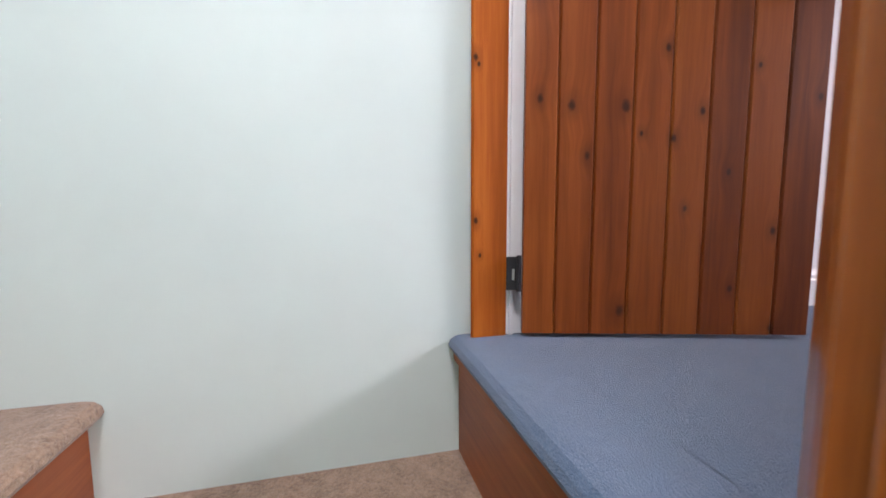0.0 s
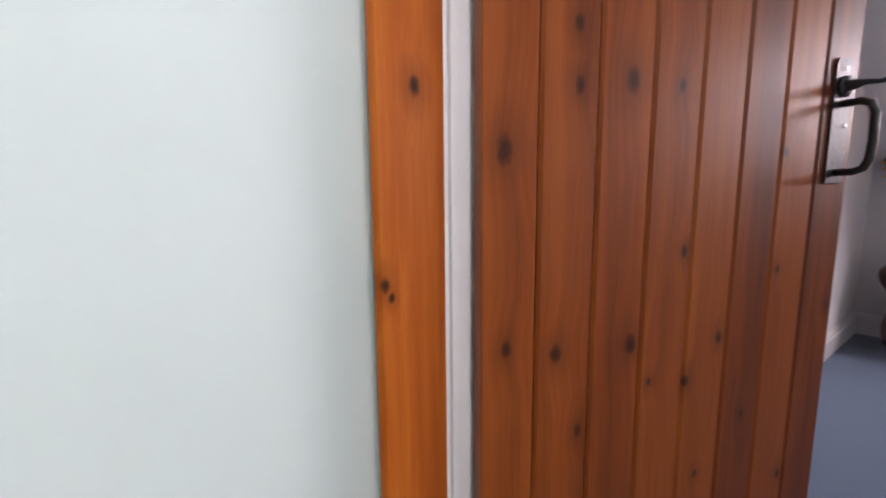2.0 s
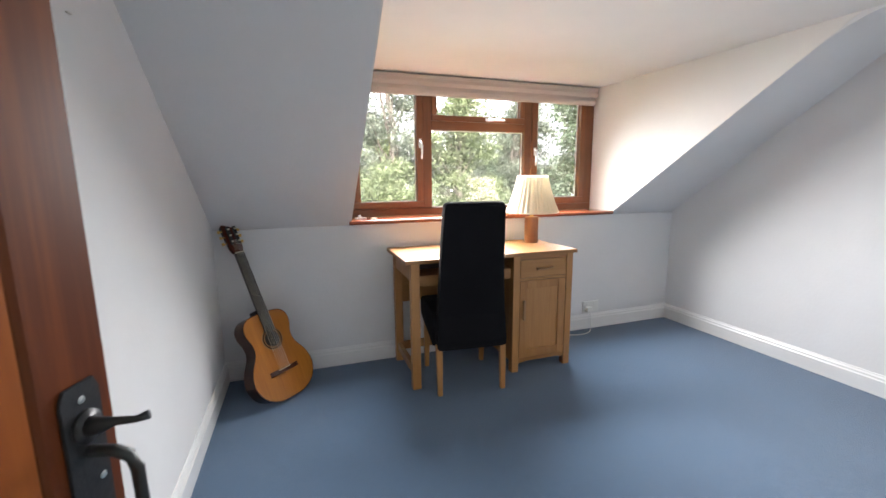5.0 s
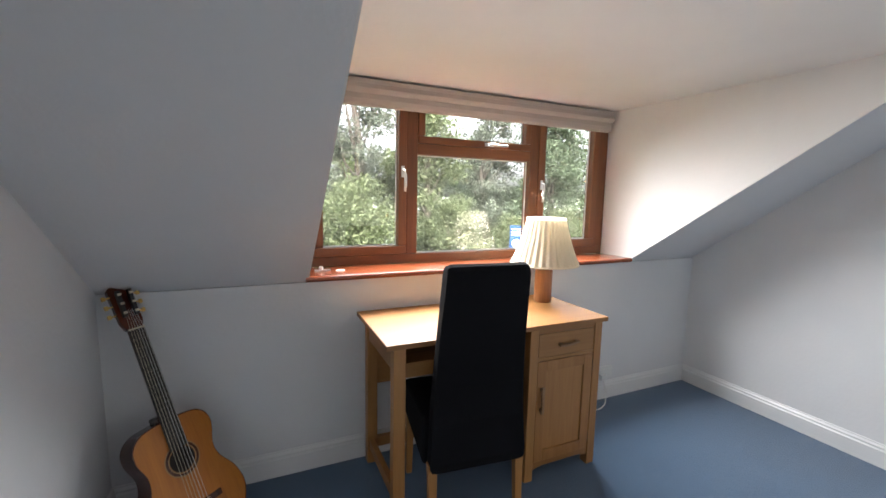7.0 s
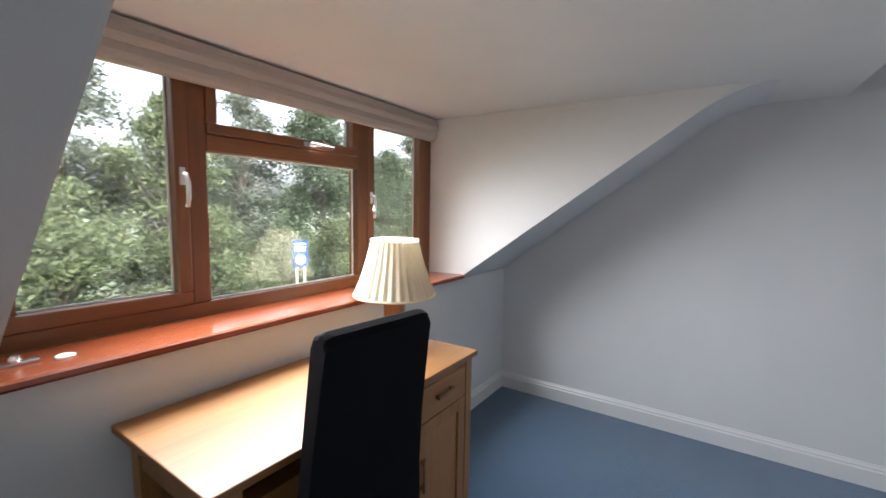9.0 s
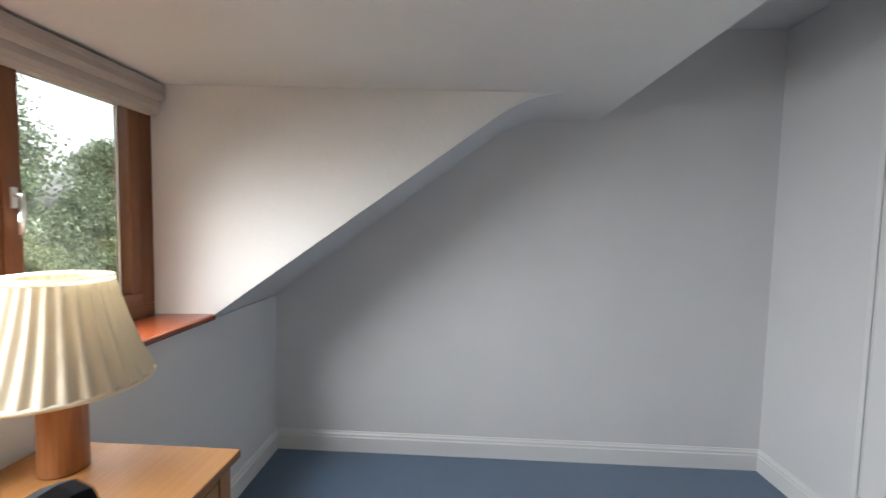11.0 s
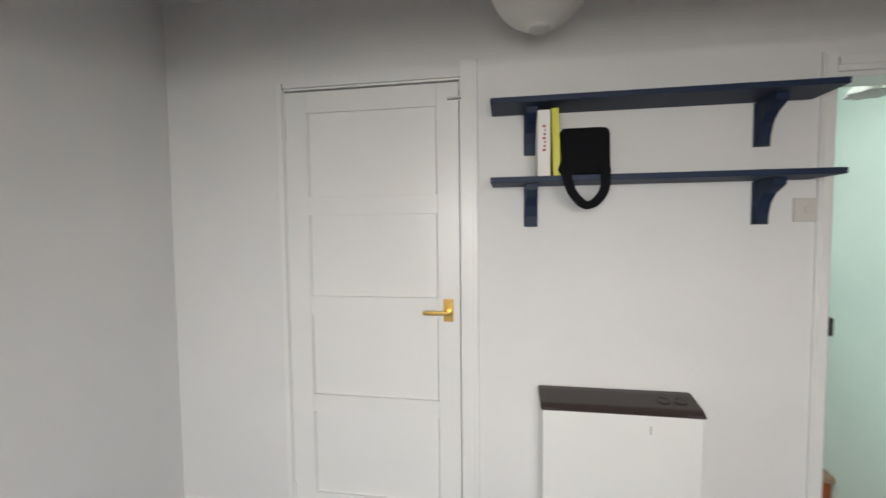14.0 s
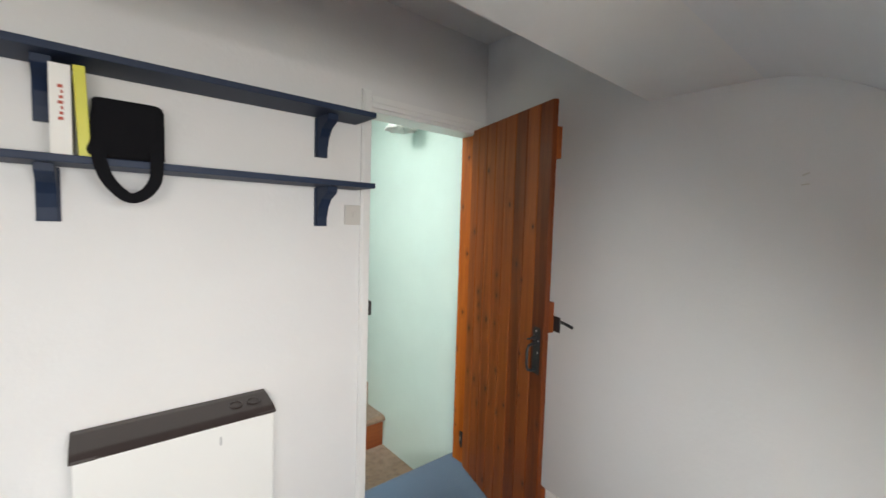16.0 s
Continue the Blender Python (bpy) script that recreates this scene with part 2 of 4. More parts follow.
# ---- the shell of the bedroom ----
XL, XR, YW, ZK = 0.06, 3.49, 2.78, 0.925      # left wall, gable wall, knee wall and its height
ZC, YS, YB = 1.93, 1.42, 0.96                # flat ceiling, top of the slope, bulkhead
DX0, DX1, YG = 0.842, 2.825, 3.035            # dormer cheeks and the plane of the glass
S = "structure"
solid("floor", bx(XL - 0.1, -0.005, -0.25, XR + 0.1, YW + 0.05, 0), M_BLUE, "blue cut-pile fitted carpet, faintly tracked", "carpet", S)
solid("wall_left", bx(-0.1, 0.0085, -0.3, XL, 3.2, 2.6), M_WALL, "plain white painted plaster wall", "wall", S)
solid("wall_gable", bx(XR, -0.3, -0.3, XR + 0.15, 3.2, 2.6), M_WALL, "plain white painted gable wall", "wall", S)
solid("wall_knee", bx(XL, YW, -0.3, XR, YW + 0.12, ZK - 0.012), M_WALL, "low white painted knee wall below the slope", "wall", S)
# door wall, in spans round the two doorways
D0, D1, DH = 0.06, 0.80, 1.945              # entrance opening
C0, C1, CH = 2.122, 2.926, 2.012             # cupboard opening
solid("wall_door", join(prism([(D1, 0.0), (D1, -0.006), (0.817, -0.014), (0.911, -0.14), (C0, -0.14), (C0, 0.0)], "z", -0.3, 2.6), bx(C1, -0.14, -0.3, XR, 0, 2.6), bx(D0 - 0.1, -0.14, DH, D1, 0, 2.6), bx(-0.1, -0.14, -0.3, 0.054, -0.002, DH), bx(C0, -0.14, CH, C1, 0, 2.6)),
      M_WALL, "white painted wall with two doorways", "wall", S)


SPLAY = 0.105                                # how far the right cheek opens towards the room


def splayed(bm, x_edge):
    for v in bm.verts:
        if v.co.x < x_edge:
            v.co.x += SPLAY * (YG - v.co.y)
    return bm


def slope_panel(name, xa, xb):
    k = (ZC - ZK) / (YW - YS)
    soft = [(YS + 0.16 * (1 - i / 8) ** 2 - 0.16 * (i / 8) ** 2 * 0.9, ZC - k * 0.16 * (1 - i / 8) ** 2 - 0.003) for i in range(9)]
    body = prism([(YW + 0.06, ZK - 0.06 * k - 0.003)] + soft + [(YS - 0.144, ZC + 0.14), (YW + 0.2, ZK + 0.02)], "x", xa, xb)
    return solid(name, splayed(body, XR - 0.1) if xa > DX0 else body, M_WALL,
                 "white painted sloping ceiling under the roof", "ceiling", S)


slope_panel("ceiling_slope_1", XL, DX0 - 0.003)
slope_panel("ceiling_slope_2", DX1 + 0.003, XR)
cheek = [(YW + 0.12, ZK - 0.09), (YG + 0.1, ZK - 0.09), (YG + 0.1, ZC + 0.05), (YS, ZC + 0.05), (YS, ZC - 0.001)]
left_cheek = prism(cheek, "x", DX0 - 0.12, DX0)
for v in left_cheek.verts:
    v.co.x += 0.006 * (v.co.z - ZK)
solid("wall_cheek_1", left_cheek, M_CEIL, "white painted side wall of the dormer", "wall", S)
solid("wall_cheek_2", splayed(prism(cheek, "x", DX1, DX1 + 0.12), 9), M_CEIL, "white painted side wall of the dormer", "wall", S)
solid("ceiling_flat", prism([(XL, YB - 0.055), (XR, YB + 0.018), (XR, YS + 0.02), (XL, YS + 0.02)], "z", ZC, ZC + 0.12), M_CEIL, "low white painted flat ceiling", "ceiling", S)
solid("ceiling_dormer", prism([(YS + 0.02, ZC), (YG + 0.12, 1.895), (YG + 0.12, ZC + 0.14), (YS + 0.02, ZC + 0.14)], "x", DX0 - 0.05, DX1 + 0.24), M_CEIL,
      "white painted ceiling of the dormer", "ceiling", S)
solid("wall_bulkhead", prism([(XL, YB - 0.052), (XR, YB + 0.021), (XR, YB + 0.14), (XL, YB + 0.07)], "z", ZC + 0.06, 2.6), M_CEIL, "white painted upstand above the flat ceiling", "wall", S)
solid("ceiling_upper", bx(-0.1, -0.3, 2.42, XR + 0.1, YB + 0.1, 2.6), M_CEIL, "white painted ceiling near the doors", "ceiling", S)
# unseen slabs over the panels, added only to keep stray light out
solid("roof_1", prism([(YW + 0.35, ZK - 0.05), (YS - 0.1, ZC + 0.2), (YS - 0.1, ZC + 0.3), (YW + 0.35, ZK + 0.1)], "x", -0.1, DX0 - 0.02), M_BROWNPLASTIC, "unseen dark slab added to block stray light", "roof", S)
solid("roof_2", splayed(prism([(YW + 0.35, ZK - 0.05), (YS - 0.1, ZC + 0.2), (YS - 0.1, ZC + 0.3), (YW + 0.35, ZK + 0.1)], "x", DX1 + 0.17, XR + 0.15), XR), M_BROWNPLASTIC, "unseen dark slab added to block stray light", "roof", S)


def skirting(name, x0, y0, x1, y1, face):
    """A moulded skirting board along a wall; face is the way it looks."""
    h, d = 0.118, 0.018
    prof = [(0, 0), (d, 0), (d, h * 0.72), (d * 0.75, h * 0.78), (d * 0.75, h * 0.86), (d * 0.35, h * 0.95), (d * 0.3, h), (0, h)]
    length = math.hypot(x1 - x0, y1 - y0)
    bm = prism(prof, "x", 0, length)
    # prism along x: first coordinate is y, second z
    ang = math.atan2(y1 - y0, x1 - x0)
    ob = solid(name, moved(bm, Matrix.Translation((x0, y0, 0.0)) @ Matrix.Rotation(ang, 4, "Z")), M_GLOSS, "white gloss moulded skirting board", "skirting", S)
    return ob


skirting("baseboard_left", XL, YW, XL, 0.01, "x")
skirting("baseboard_knee", XR, YW, XL, YW, "-y")
skirting("baseboard_gable", XR, 0.0, XR, YW, "-x")
skirting("baseboard_door_1", 0.84, 0.0, C0 - 0.067, 0.0, "y")
skirting("baseboard_door_2", C1 + 0.03, 0.0, XR, 0.0, "y")

# ---- landing and stairs outside the door ----
LZ, GX = -0.318, 0.068
solid("landing_floor", bx(GX, -1.03, LZ - 0.2, 0.68, -0.16, LZ), M_BROWN, "brown carpeted winder landing", "stairs", S)
for i in range(5):
    x0 = 0.68 + 0.21 * i
    solid("stair_tread", bx(x0, -0.88, LZ - 0.22 * (i + 1) - 0.2, x0 + 0.21, -0.16, LZ - 0.22 * (i + 1), 0.006), M_BROWN, "brown carpeted stair tread going down", "stairs", S)
solid("stair_foot", bx(1.73, -0.88, -1.7, 3.3, -0.16, -1.53), M_BROWN, "brown carpeted hall floor below the stairs", "floor", S)
solid("wall_landing_left", bx(-0.1, -2.4, -2.0, GX, -0.1215, 2.7), M_GREEN, "pale aqua painted plaster wall", "wall", S)
solid("wall_landing_end", bx(-0.1, -2.55, -2.0, 1.2, -2.4, 2.7), M_GREEN, "pale aqua painted wall at the stair head", "wall", S)
solid("wall_stair", bx(1.0, -2.4, -2.0, 3.4, -0.882, 2.7), M_GREEN, "pale aqua painted stairwell wall", "wall", S)
solid("wall_stair_door_side", join(bx(0.93, -0.158, -2.0, 3.4, -0.1425, 2.7), bx(-0.1, -0.158, DH + 0.08, 0.93, -0.1425, 2.7)), M_GREEN, "pale aqua painted wall beside the door", "wall", S)
solid("wall_stair_foot", bx(3.25, -0.9, -2.0, 3.4, -0.16, 2.7), M_GREEN, "pale aqua painted wall", "wall", S)
solid("ceiling_landing", join(bx(-0.1, -2.5, 2.46, 1.2, -0.14, 2.62), bx(2.0, -2.5, 2.46, 3.4, -0.14, 2.62), bx(1.2, -2.5, 2.46, 2.0, -0.85, 2.62), bx(1.2, -0.20, 2.46, 2.0, -0.14, 2.62)),
      M_CEIL, "white painted landing ceiling with an added rooflight opening", "ceiling", S)

# ---- entrance: frame, plank door, step ----
frame_1 = thing("door_frame_1", pose(0, 0, 0), "white painted door frame with a varnished pine lining", "door frame", kind=S)
part("hinge_jamb", bx(0.055, -0.0435, 0.0, 0.102, 0.008, DH + 0.01, 0.003), M_GLOSS, frame_1)
part("stop", bx(0.1025, -0.036, 0.0, 0.110, -0.026, DH, 0.002), M_GLOSS, frame_1)
part("strike_jamb", bx(0.785, -0.013, 0.0, D1 - 0.001, -0.001, DH, 0.003), M_GLOSS, frame_1)
part("strike_lining", prism([(0.784, -0.0145), (0.8165, -0.0145), (0.910, -0.1425), (0.985, -0.1425), (0.985, -0.168), (0.896, -0.168), (0.886, -0.160)], "z", -0.03, DH + 0.08, 0.002), M_PINE, frame_1, "varnished knotty pine lining on the landing side")
part("strike_moulding", bx(0.925, -0.180, -0.03, 0.975, -0.1685, DH + 0.08, 0.005), M_PINE, frame_1)
part("head_jamb", bx(0.1105, -0.135, DH - 0.028, 0.7845, -0.001, DH - 0.001, 0.003), M_GLOSS, frame_1)
part("architrave", join(bx(0.792, 0.0005, 0.0, 0.838, 0.014, DH + 0.06, 0.003), bx(0.800, 0.0142, 0.0, 0.832, 0.021, DH + 0.05, 0.003)), M_GLOSS, frame_1)
part("head_architrave", join(bx(XL, 0.0005, DH - 0.012, 0.7915, 0.014, DH + 0.04, 0.003), bx(XL, 0.0142, DH + 0.008, 0.7915, 0.021, DH + 0.036, 0.003)), M_GLOSS, frame_1)
part("strike_plate", bx(0.7825, -0.012, 0.985, 0.7845, 0.004, 1.06, 0.0006), M_IRON, frame_1, "black iron strike plate")
part("strike_lip", bx(0.779, 0.004, 0.99, 0.791, 0.019, 1.055, 0.002), M_IRON, frame_1)

step = thing("door_step", pose(0, 0, 0), "blue carpeted step up into the bedroom with a pine riser", "step", kind=S)
nose = [(-0.003, -0.02), (-0.003, 0.0), (-0.145, 0.0), (-0.167, -0.002), (-0.181, -0.010), (-0.187, -0.022), (-0.183, -0.034), (-0.171, -0.040), (-0.155, -0.040), (-0.155, -0.05), (-0.003, -0.05)]
part("carpet", prism(nose, "x", GX + 0.001, 0.985), M_BLUE, step, "blue carpet wrapped over the nosing")
part("nosing_board", bx(GX + 0.001, -0.174, -0.066, 0.985, -0.10, -0.0405, 0.004), M_PINE_X, step)
part("riser", bx(GX + 0.001, -0.160, LZ - 0.02, 0.985, -0.10, -0.0665, 0.002), M_PINE_X, step, "varnished pine riser board")

upper = thing("upper_step", pose(0, 0, 0), "brown carpeted step up from the landing", "step", kind=S)
tread_profile = [(-1.10, -0.03), (-1.10, 0.0), (-0.875, 0.0), (-0.853, -0.003), (-0.838, -0.014), (-0.835, -0.028), (-0.842, -0.040), (-0.862, -0.044), (-1.10, -0.044)]
part("carpet", moved(prism(tread_profile, "x", GX + 0.001, 0.995), Matrix.Translation((0, -0.122, -0.078))), M_BROWN, upper, "worn brown carpet over a rounded nosing")
part("riser", bx(GX + 0.001, -1.022, LZ - 0.02, 0.995, -0.990, -0.1225, 0.002), M_PINE_X, upper, "varnished pine riser board")
for i in range(1, 6):
    solid("upper_tread", bx(GX, -1.222 - 0.23 * i, -0.333 + 0.19 * i, 0.995, -1.222 - 0.23 * (i - 1), -0.083 + 0.19 * i, 0.008), M_BROWN, "brown carpeted stair tread going up", "stairs", S)

# knots of the door boards: along the door, up, size
KNOTS = [(0.040, 0.836, 1.5), (0.145, 0.918, 0.9), (0.228, 0.930, 1.5), (0.044, 0.587, 0.9), (0.119, 0.570, 1.1), (0.246, 0.566, 1.3), (0.425, 0.553, 0.8),
         (0.339, 0.697, 0.8), (0.542, 0.845, 0.7), (0.691, 0.581, 0.8), (0.132, 1.059, 1.1), (0.142, 0.990, 0.9), (0.323, 1.071, 1.0), (0.318, 1.175, 1.0),
         (0.487, 1.245, 1.0), (0.159, 0.451, 0.8), (0.361, 0.490, 0.8), (0.285, 0.503, 0.6), (0.395, 0.324, 0.7), (0.493, 0.410, 0.7), (0.606, 0.269, 0.9),
         (0.513, 0.128, 0.8), (0.250, 0.072, 1.3), (0.616, 0.028, 0.8), (0.550, 0.655, 0.6), (0.530, 1.178, 0.7), (0.315, 0.930, 0.8), (0.07, 1.38, 1.2), (0.41, 1.52, 1.0), (0.6, 1.42, 0.9), (0.2, 1.7, 1.1)]


# knots of the lining board: across, up, size
LINING_KNOTS = [(-0.084, 0.904, 0.9), (-0.127, 0.684, 0.8), (-0.119, 0.668, 0.5), (-0.126, 0.296, 0.7), (-0.115, 0.210, 0.5), (-0.06, 1.25, 1.0), (-0.11, 1.52, 0.8), (-0.07, 1.8, 0.9)]


def knotty_boards(name, knots, across, shades):
    """Varnished pine: grain that bends round dark knots at given places."""
    m = material(name, shades[1], 0.44)
    c = m.node_tree.nodes.new("ShaderNodeTexCoord")
    info = m.node_tree.nodes.new("ShaderNodeObjectInfo")
    best = None
    for u, z, r in knots:
        d = node(m, "ShaderNodeVectorMath")
        d.operation = "SUBTRACT"
        link(m, c.outputs["Object"], d.inputs[0])
        d.inputs[1].default_value = (u, 0, z) if across == "X" else (0, u, z)
        sc = node(m, "ShaderNodeVectorMath")
        sc.operation = "MULTIPLY"
        link(m, d.outputs[0], sc.inputs[0])
        kx, kz = 1 / (0.0105 * r), 1 / (0.0165 * r)
        sc.inputs[1].default_value = (kx, 0, kz) if across == "X" else (0, kx, kz)
        ln = node(m, "ShaderNodeVectorMath")
        ln.operation = "LENGTH"
        link(m, sc.outputs[0], ln.inputs[0])
        if best is None:
            best = ln.outputs["Value"]
        else:
            mn = node(m, "ShaderNodeMath")
            mn.operation = "MINIMUM"
            link(m, best, mn.inputs[0]), link(m, ln.outputs["Value"], mn.inputs[1])
            best = mn.outputs[0]
    wob = node(m, "ShaderNodeTexNoise", Scale=70.0, Detail=2.0)
    link(m, c.outputs["Object"], wob.inputs["Vector"])
    wa = node(m, "ShaderNodeMath")
    wa.operation = "MULTIPLY_ADD"
    link(m, wob.outputs[0], wa.inputs[0])
    wa.inputs[1].default_value = 0.6
    link(m, best, wa.inputs[2])
    shift = node(m, "ShaderNodeVectorMath")
    shift.operation = "MULTIPLY_ADD"
    link(m, info.outputs["Random"], shift.inputs[0])
    shift.inputs[1].default_value = (9.0, 3.0, 5.0)
    link(m, c.outputs["Object"], shift.inputs[2])
    # push the grain aside near a knot
    bend = node(m, "ShaderNodeMapRange")
    bend.inputs["From Min"].default_value, bend.inputs["From Max"].default_value = 0.6, 5.0
    bend.inputs["To Min"].default_value, bend.inputs["To Max"].default_value = 0.013, 0.0
    link(m, best, bend.inputs["Value"])
    push = node(m, "ShaderNodeCombineXYZ")
    link(m, bend.outputs[0], push.inputs[0])
    sh2 = node(m, "ShaderNodeVectorMath")
    link(m, shift.outputs[0], sh2.inputs[0]), link(m, push.outputs[0], sh2.inputs[1])
    mp = m.node_tree.nodes.new("ShaderNodeMapping")
    mp.inputs["Scale"].default_value = (1, 1, 0.045)
    link(m, sh2.outputs[0], mp.inputs[0])
    g = node(m, "ShaderNodeTexNoise", Scale=110.0, Detail=5.0, Roughness=0.6, Distortion=0.4)
    w = node(m, "ShaderNodeTexNoise", Scale=22.0, Detail=4.0, Distortion=0.35)
    link(m, mp.outputs[0], g.inputs["Vector"]), link(m, mp.outputs[0], w.inputs["Vector"])
    a = node(m, "ShaderNodeMath")
    a.operation = "MULTIPLY_ADD"
    link(m, g.outputs[0], a.inputs[0])
    a.inputs[1].default_value = 0.35
    b = node(m, "ShaderNodeMath")
    b.operation = "MULTIPLY_ADD"
    link(m, w.outputs[0], b.inputs[0])
    b.inputs[1].default_value = 0.6
    rr = node(m, "ShaderNodeMath")
    rr.operation = "MULTIPLY_ADD"
    link(m, info.outputs["Random"], rr.inputs[0])
    rr.inputs[1].default_value, rr.inputs[2].default_value = 0.3, -0.13
    link(m, rr.outputs[0], b.inputs[2])
    link(m, b.outputs[0], a.inputs[2])
    wood = ramp(m, a.outputs[0], list(zip((0.28, 0.5, 0.75), shades)))
    k = ramp(m, wa.outputs[0], [(0.06, (1, 1, 1)), (0.09, (0.72, 0.72, 0.72)), (0.12, (0.28, 0.28, 0.28)), (0.30, (0, 0, 0))])
    scale = node(m, "ShaderNodeMath")
    scale.operation = "MULTIPLY"
    link(m, wa.outputs[0], scale.inputs[0])
    scale.inputs[1].default_value = 0.1
    link(m, scale.outputs[0], k.inputs[0])
    mx = m.node_tree.nodes.new("ShaderNodeMixRGB")
    link(m, k.outputs[0], mx.inputs[0]), link(m, wood.outputs[0], mx.inputs[1])
    mx.inputs[2].default_value = (0.045, 0.010, 0.003, 1)
    link(m, mx.outputs[0], bsdf(m).inputs["Base Color"])
    bsdf(m).inputs["Coat Weight"].default_value = 0.06
    bsdf(m).inputs["Coat Roughness"].default_value = 0.3
    bsdf(m).inputs["Specular IOR Level"].default_value = 0.25
    bump(m, g.outputs[0], 0.12, 0.001)
    return m


M_DOOR = knotty_boards("varnished_door_pine", KNOTS, "X", ((0.115, 0.024, 0.004), (0.225, 0.050, 0.008), (0.35, 0.092, 0.014)))
M_LINING = knotty_boards("varnished_lining_pine", LINING_KNOTS, "Y", ((0.24, 0.050, 0.004), (0.40, 0.092, 0.008), (0.56, 0.165, 0.018)))
part("lining", prism([(GX - 0.005, -0.044), (0.106, -0.044), (0.106, -0.131), (0.101, -0.137), (GX - 0.005, -0.120)], "z", -0.03, DH + 0.02), M_LINING, frame_1, "varnished knotty pine lining board")
DOOR_W, DOOR_T = 0.709, 0.022
door_1 = thing("door_1", pose(0.135, -0.022, 0, 0, 0, 73.6), "varnished knotty pine plank door standing open", "door", kind=S)
bw = DOOR_W / 8
for i in range(8):
    u0, u1 = i * bw + 0.0006, (i + 1) * bw - 0.0006
    c = 0.0045
    face = [(u0, DOOR_T), (u1, DOOR_T), (u1, c), (u1 - c, 0), (u0 + c, 0), (u0, c)]
    if i == 0:
        u0 += 0.009
        face = [(u0, DOOR_T), (u1, DOOR_T), (u1, c), (u1 - c, 0), (u0 + 0.002, 0), (u0, 0.002)]
    part("board", prism(face, "z", 0.012, 1.935), M_DOOR, door_1)
for z in (0.17, 0.98, 1.70):
    part("ledge", bx(0.03, DOOR_T + 0.0005, z, DOOR_W - 0.001, DOOR_T + 0.026, z + 0.13, 0.004), M_DOOR, door_1)
hx = 0.664
plate = [(hx - 0.024, 0.795), (hx + 0.024, 0.795), (hx + 0.024, 0.985), (hx + 0.018, 0.997), (hx - 0.018, 0.997), (hx - 0.024, 0.985)]
handle = part("handle_plate", prism(plate, "y", -0.004, -0.0003, 0.001), M_IRON, door_1, "black iron latch plate")
part("thumb_latch", join(tube([(hx, -0.004, 0.952), (hx, -0.02, 0.953), (hx + 0.004, -0.030, 0.954), (hx + 0.010, -0.046, 0.952), (hx + 0.013, -0.057, 0.955)], [0.011, 0.008, 0.0045, 0.0035, 0.005], 10),
                         moved(lathe([(0.0, 0), (0.017, 0), (0.017, 0.004), (0.0, 0.006)], 20), Matrix.Translation((hx, -0.004, 0.952)) @ Matrix.Rotation(radians(90), 4, "X"))), M_IRON, handle, smooth=True)
part("pull", tube([(hx, -0.003, 0.925), (hx, -0.028, 0.925), (hx, -0.042, 0.919), (hx, -0.048, 0.905), (hx, -0.049, 0.86), (hx, -0.047, 0.832), (hx, -0.041, 0.818), (hx, -0.028, 0.813), (hx, -0.003, 0.813)], 0.0062, 10), M_IRON, handle, smooth=True)
for dz in (0.98, 0.812, 0.94, 0.89):
    part("screw", moved(lathe([(0.0, 0), (0.004, 0.0), (0.003, 0.0012), (0.0, 0.0015)], 10), Matrix.Translation((hx + (0.012 if dz in (0.94, 0.89) else 0), -0.0042, dz)) @ Matrix.Rotation(radians(90), 4, "X")), M_CHROME, handle)
part("back_latch", join(bx(hx - 0.01, DOOR_T + 0.03, 0.985, hx + 0.075, DOOR_T + 0.036, 1.05, 0.002), tube([(hx + 0.03, DOOR_T + 0.034, 1.02), (hx + 0.034, DOOR_T + 0.07, 1.02), (hx + 0.05, DOOR_T + 0.085, 1.012), (hx + 0.085, DOOR_T + 0.09, 1.005)], 0.007, 8)), M_IRON, door_1, "black iron lever latch")
for z in (0.165,):
    hg = part("hinge", join(bx(-0.032, -0.004, z - 0.042, -0.004, -0.0005, z + 0.042, 0.001), moved(capped(lathe([(0.006, -0.045), (0.006, 0.045)], 12)), Matrix.Translation((-0.001, -0.004, z)))), M_IRON, door_1, "black iron butt hinge")
    part("hinge_screw", bx(-0.018, -0.0062, z - 0.016, -0.012, -0.0042, z + 0.012, 0.0005), M_CHROME, hg)

# ---- cupboard door ----
frame_2 = thing("door_frame_2", pose(0, 0, 0), "white gloss cupboard door frame", "door frame", kind=S)
part("jamb", bx(C0, -0.13, 0, C0 + 0.0155, -0.0015, CH - 0.002, 0.002), M_GLOSS, frame_2)
part("jamb", bx(C1 - 0.0155, -0.13, 0, C1, -0.0015, CH - 0.002, 0.002), M_GLOSS, frame_2)
part("head", bx(C0 + 0.016, -0.13, 2.000, C1 - 0.016, -0.0015, CH - 0.002, 0.002), M_GLOSS, frame_2)
part("architrave", join(bx(C0 - 0.062, 0.0005, 0, C0 + 0.010, 0.012, 2.075, 0.003), bx(C0 - 0.058, 0.0122, 0, C0 - 0.04, 0.018, 2.07, 0.003)), M_GLOSS, frame_2)
part("side_trim", bx(C1 - 0.010, 0.0005, 0, C1 + 0.014, 0.009, 2.03, 0.003), M_GLOSS, frame_2)
door_2 = thing("door_2", pose(C0 + 0.0185, 0, 0), "white painted four-panel cupboard door, closed", "door", kind=S)
DW = C1 - C0 - 0.037
px0, px1 = 0.092, DW - 0.10
part("stile", bx(0, -0.036, 0.012, px0, 0.001, 1.991, 0.0015), M_GLOSS, door_2)
part("stile", bx(px1, -0.036, 0.012, DW, 0.001, 1.991, 0.0015), M_GLOSS, door_2)
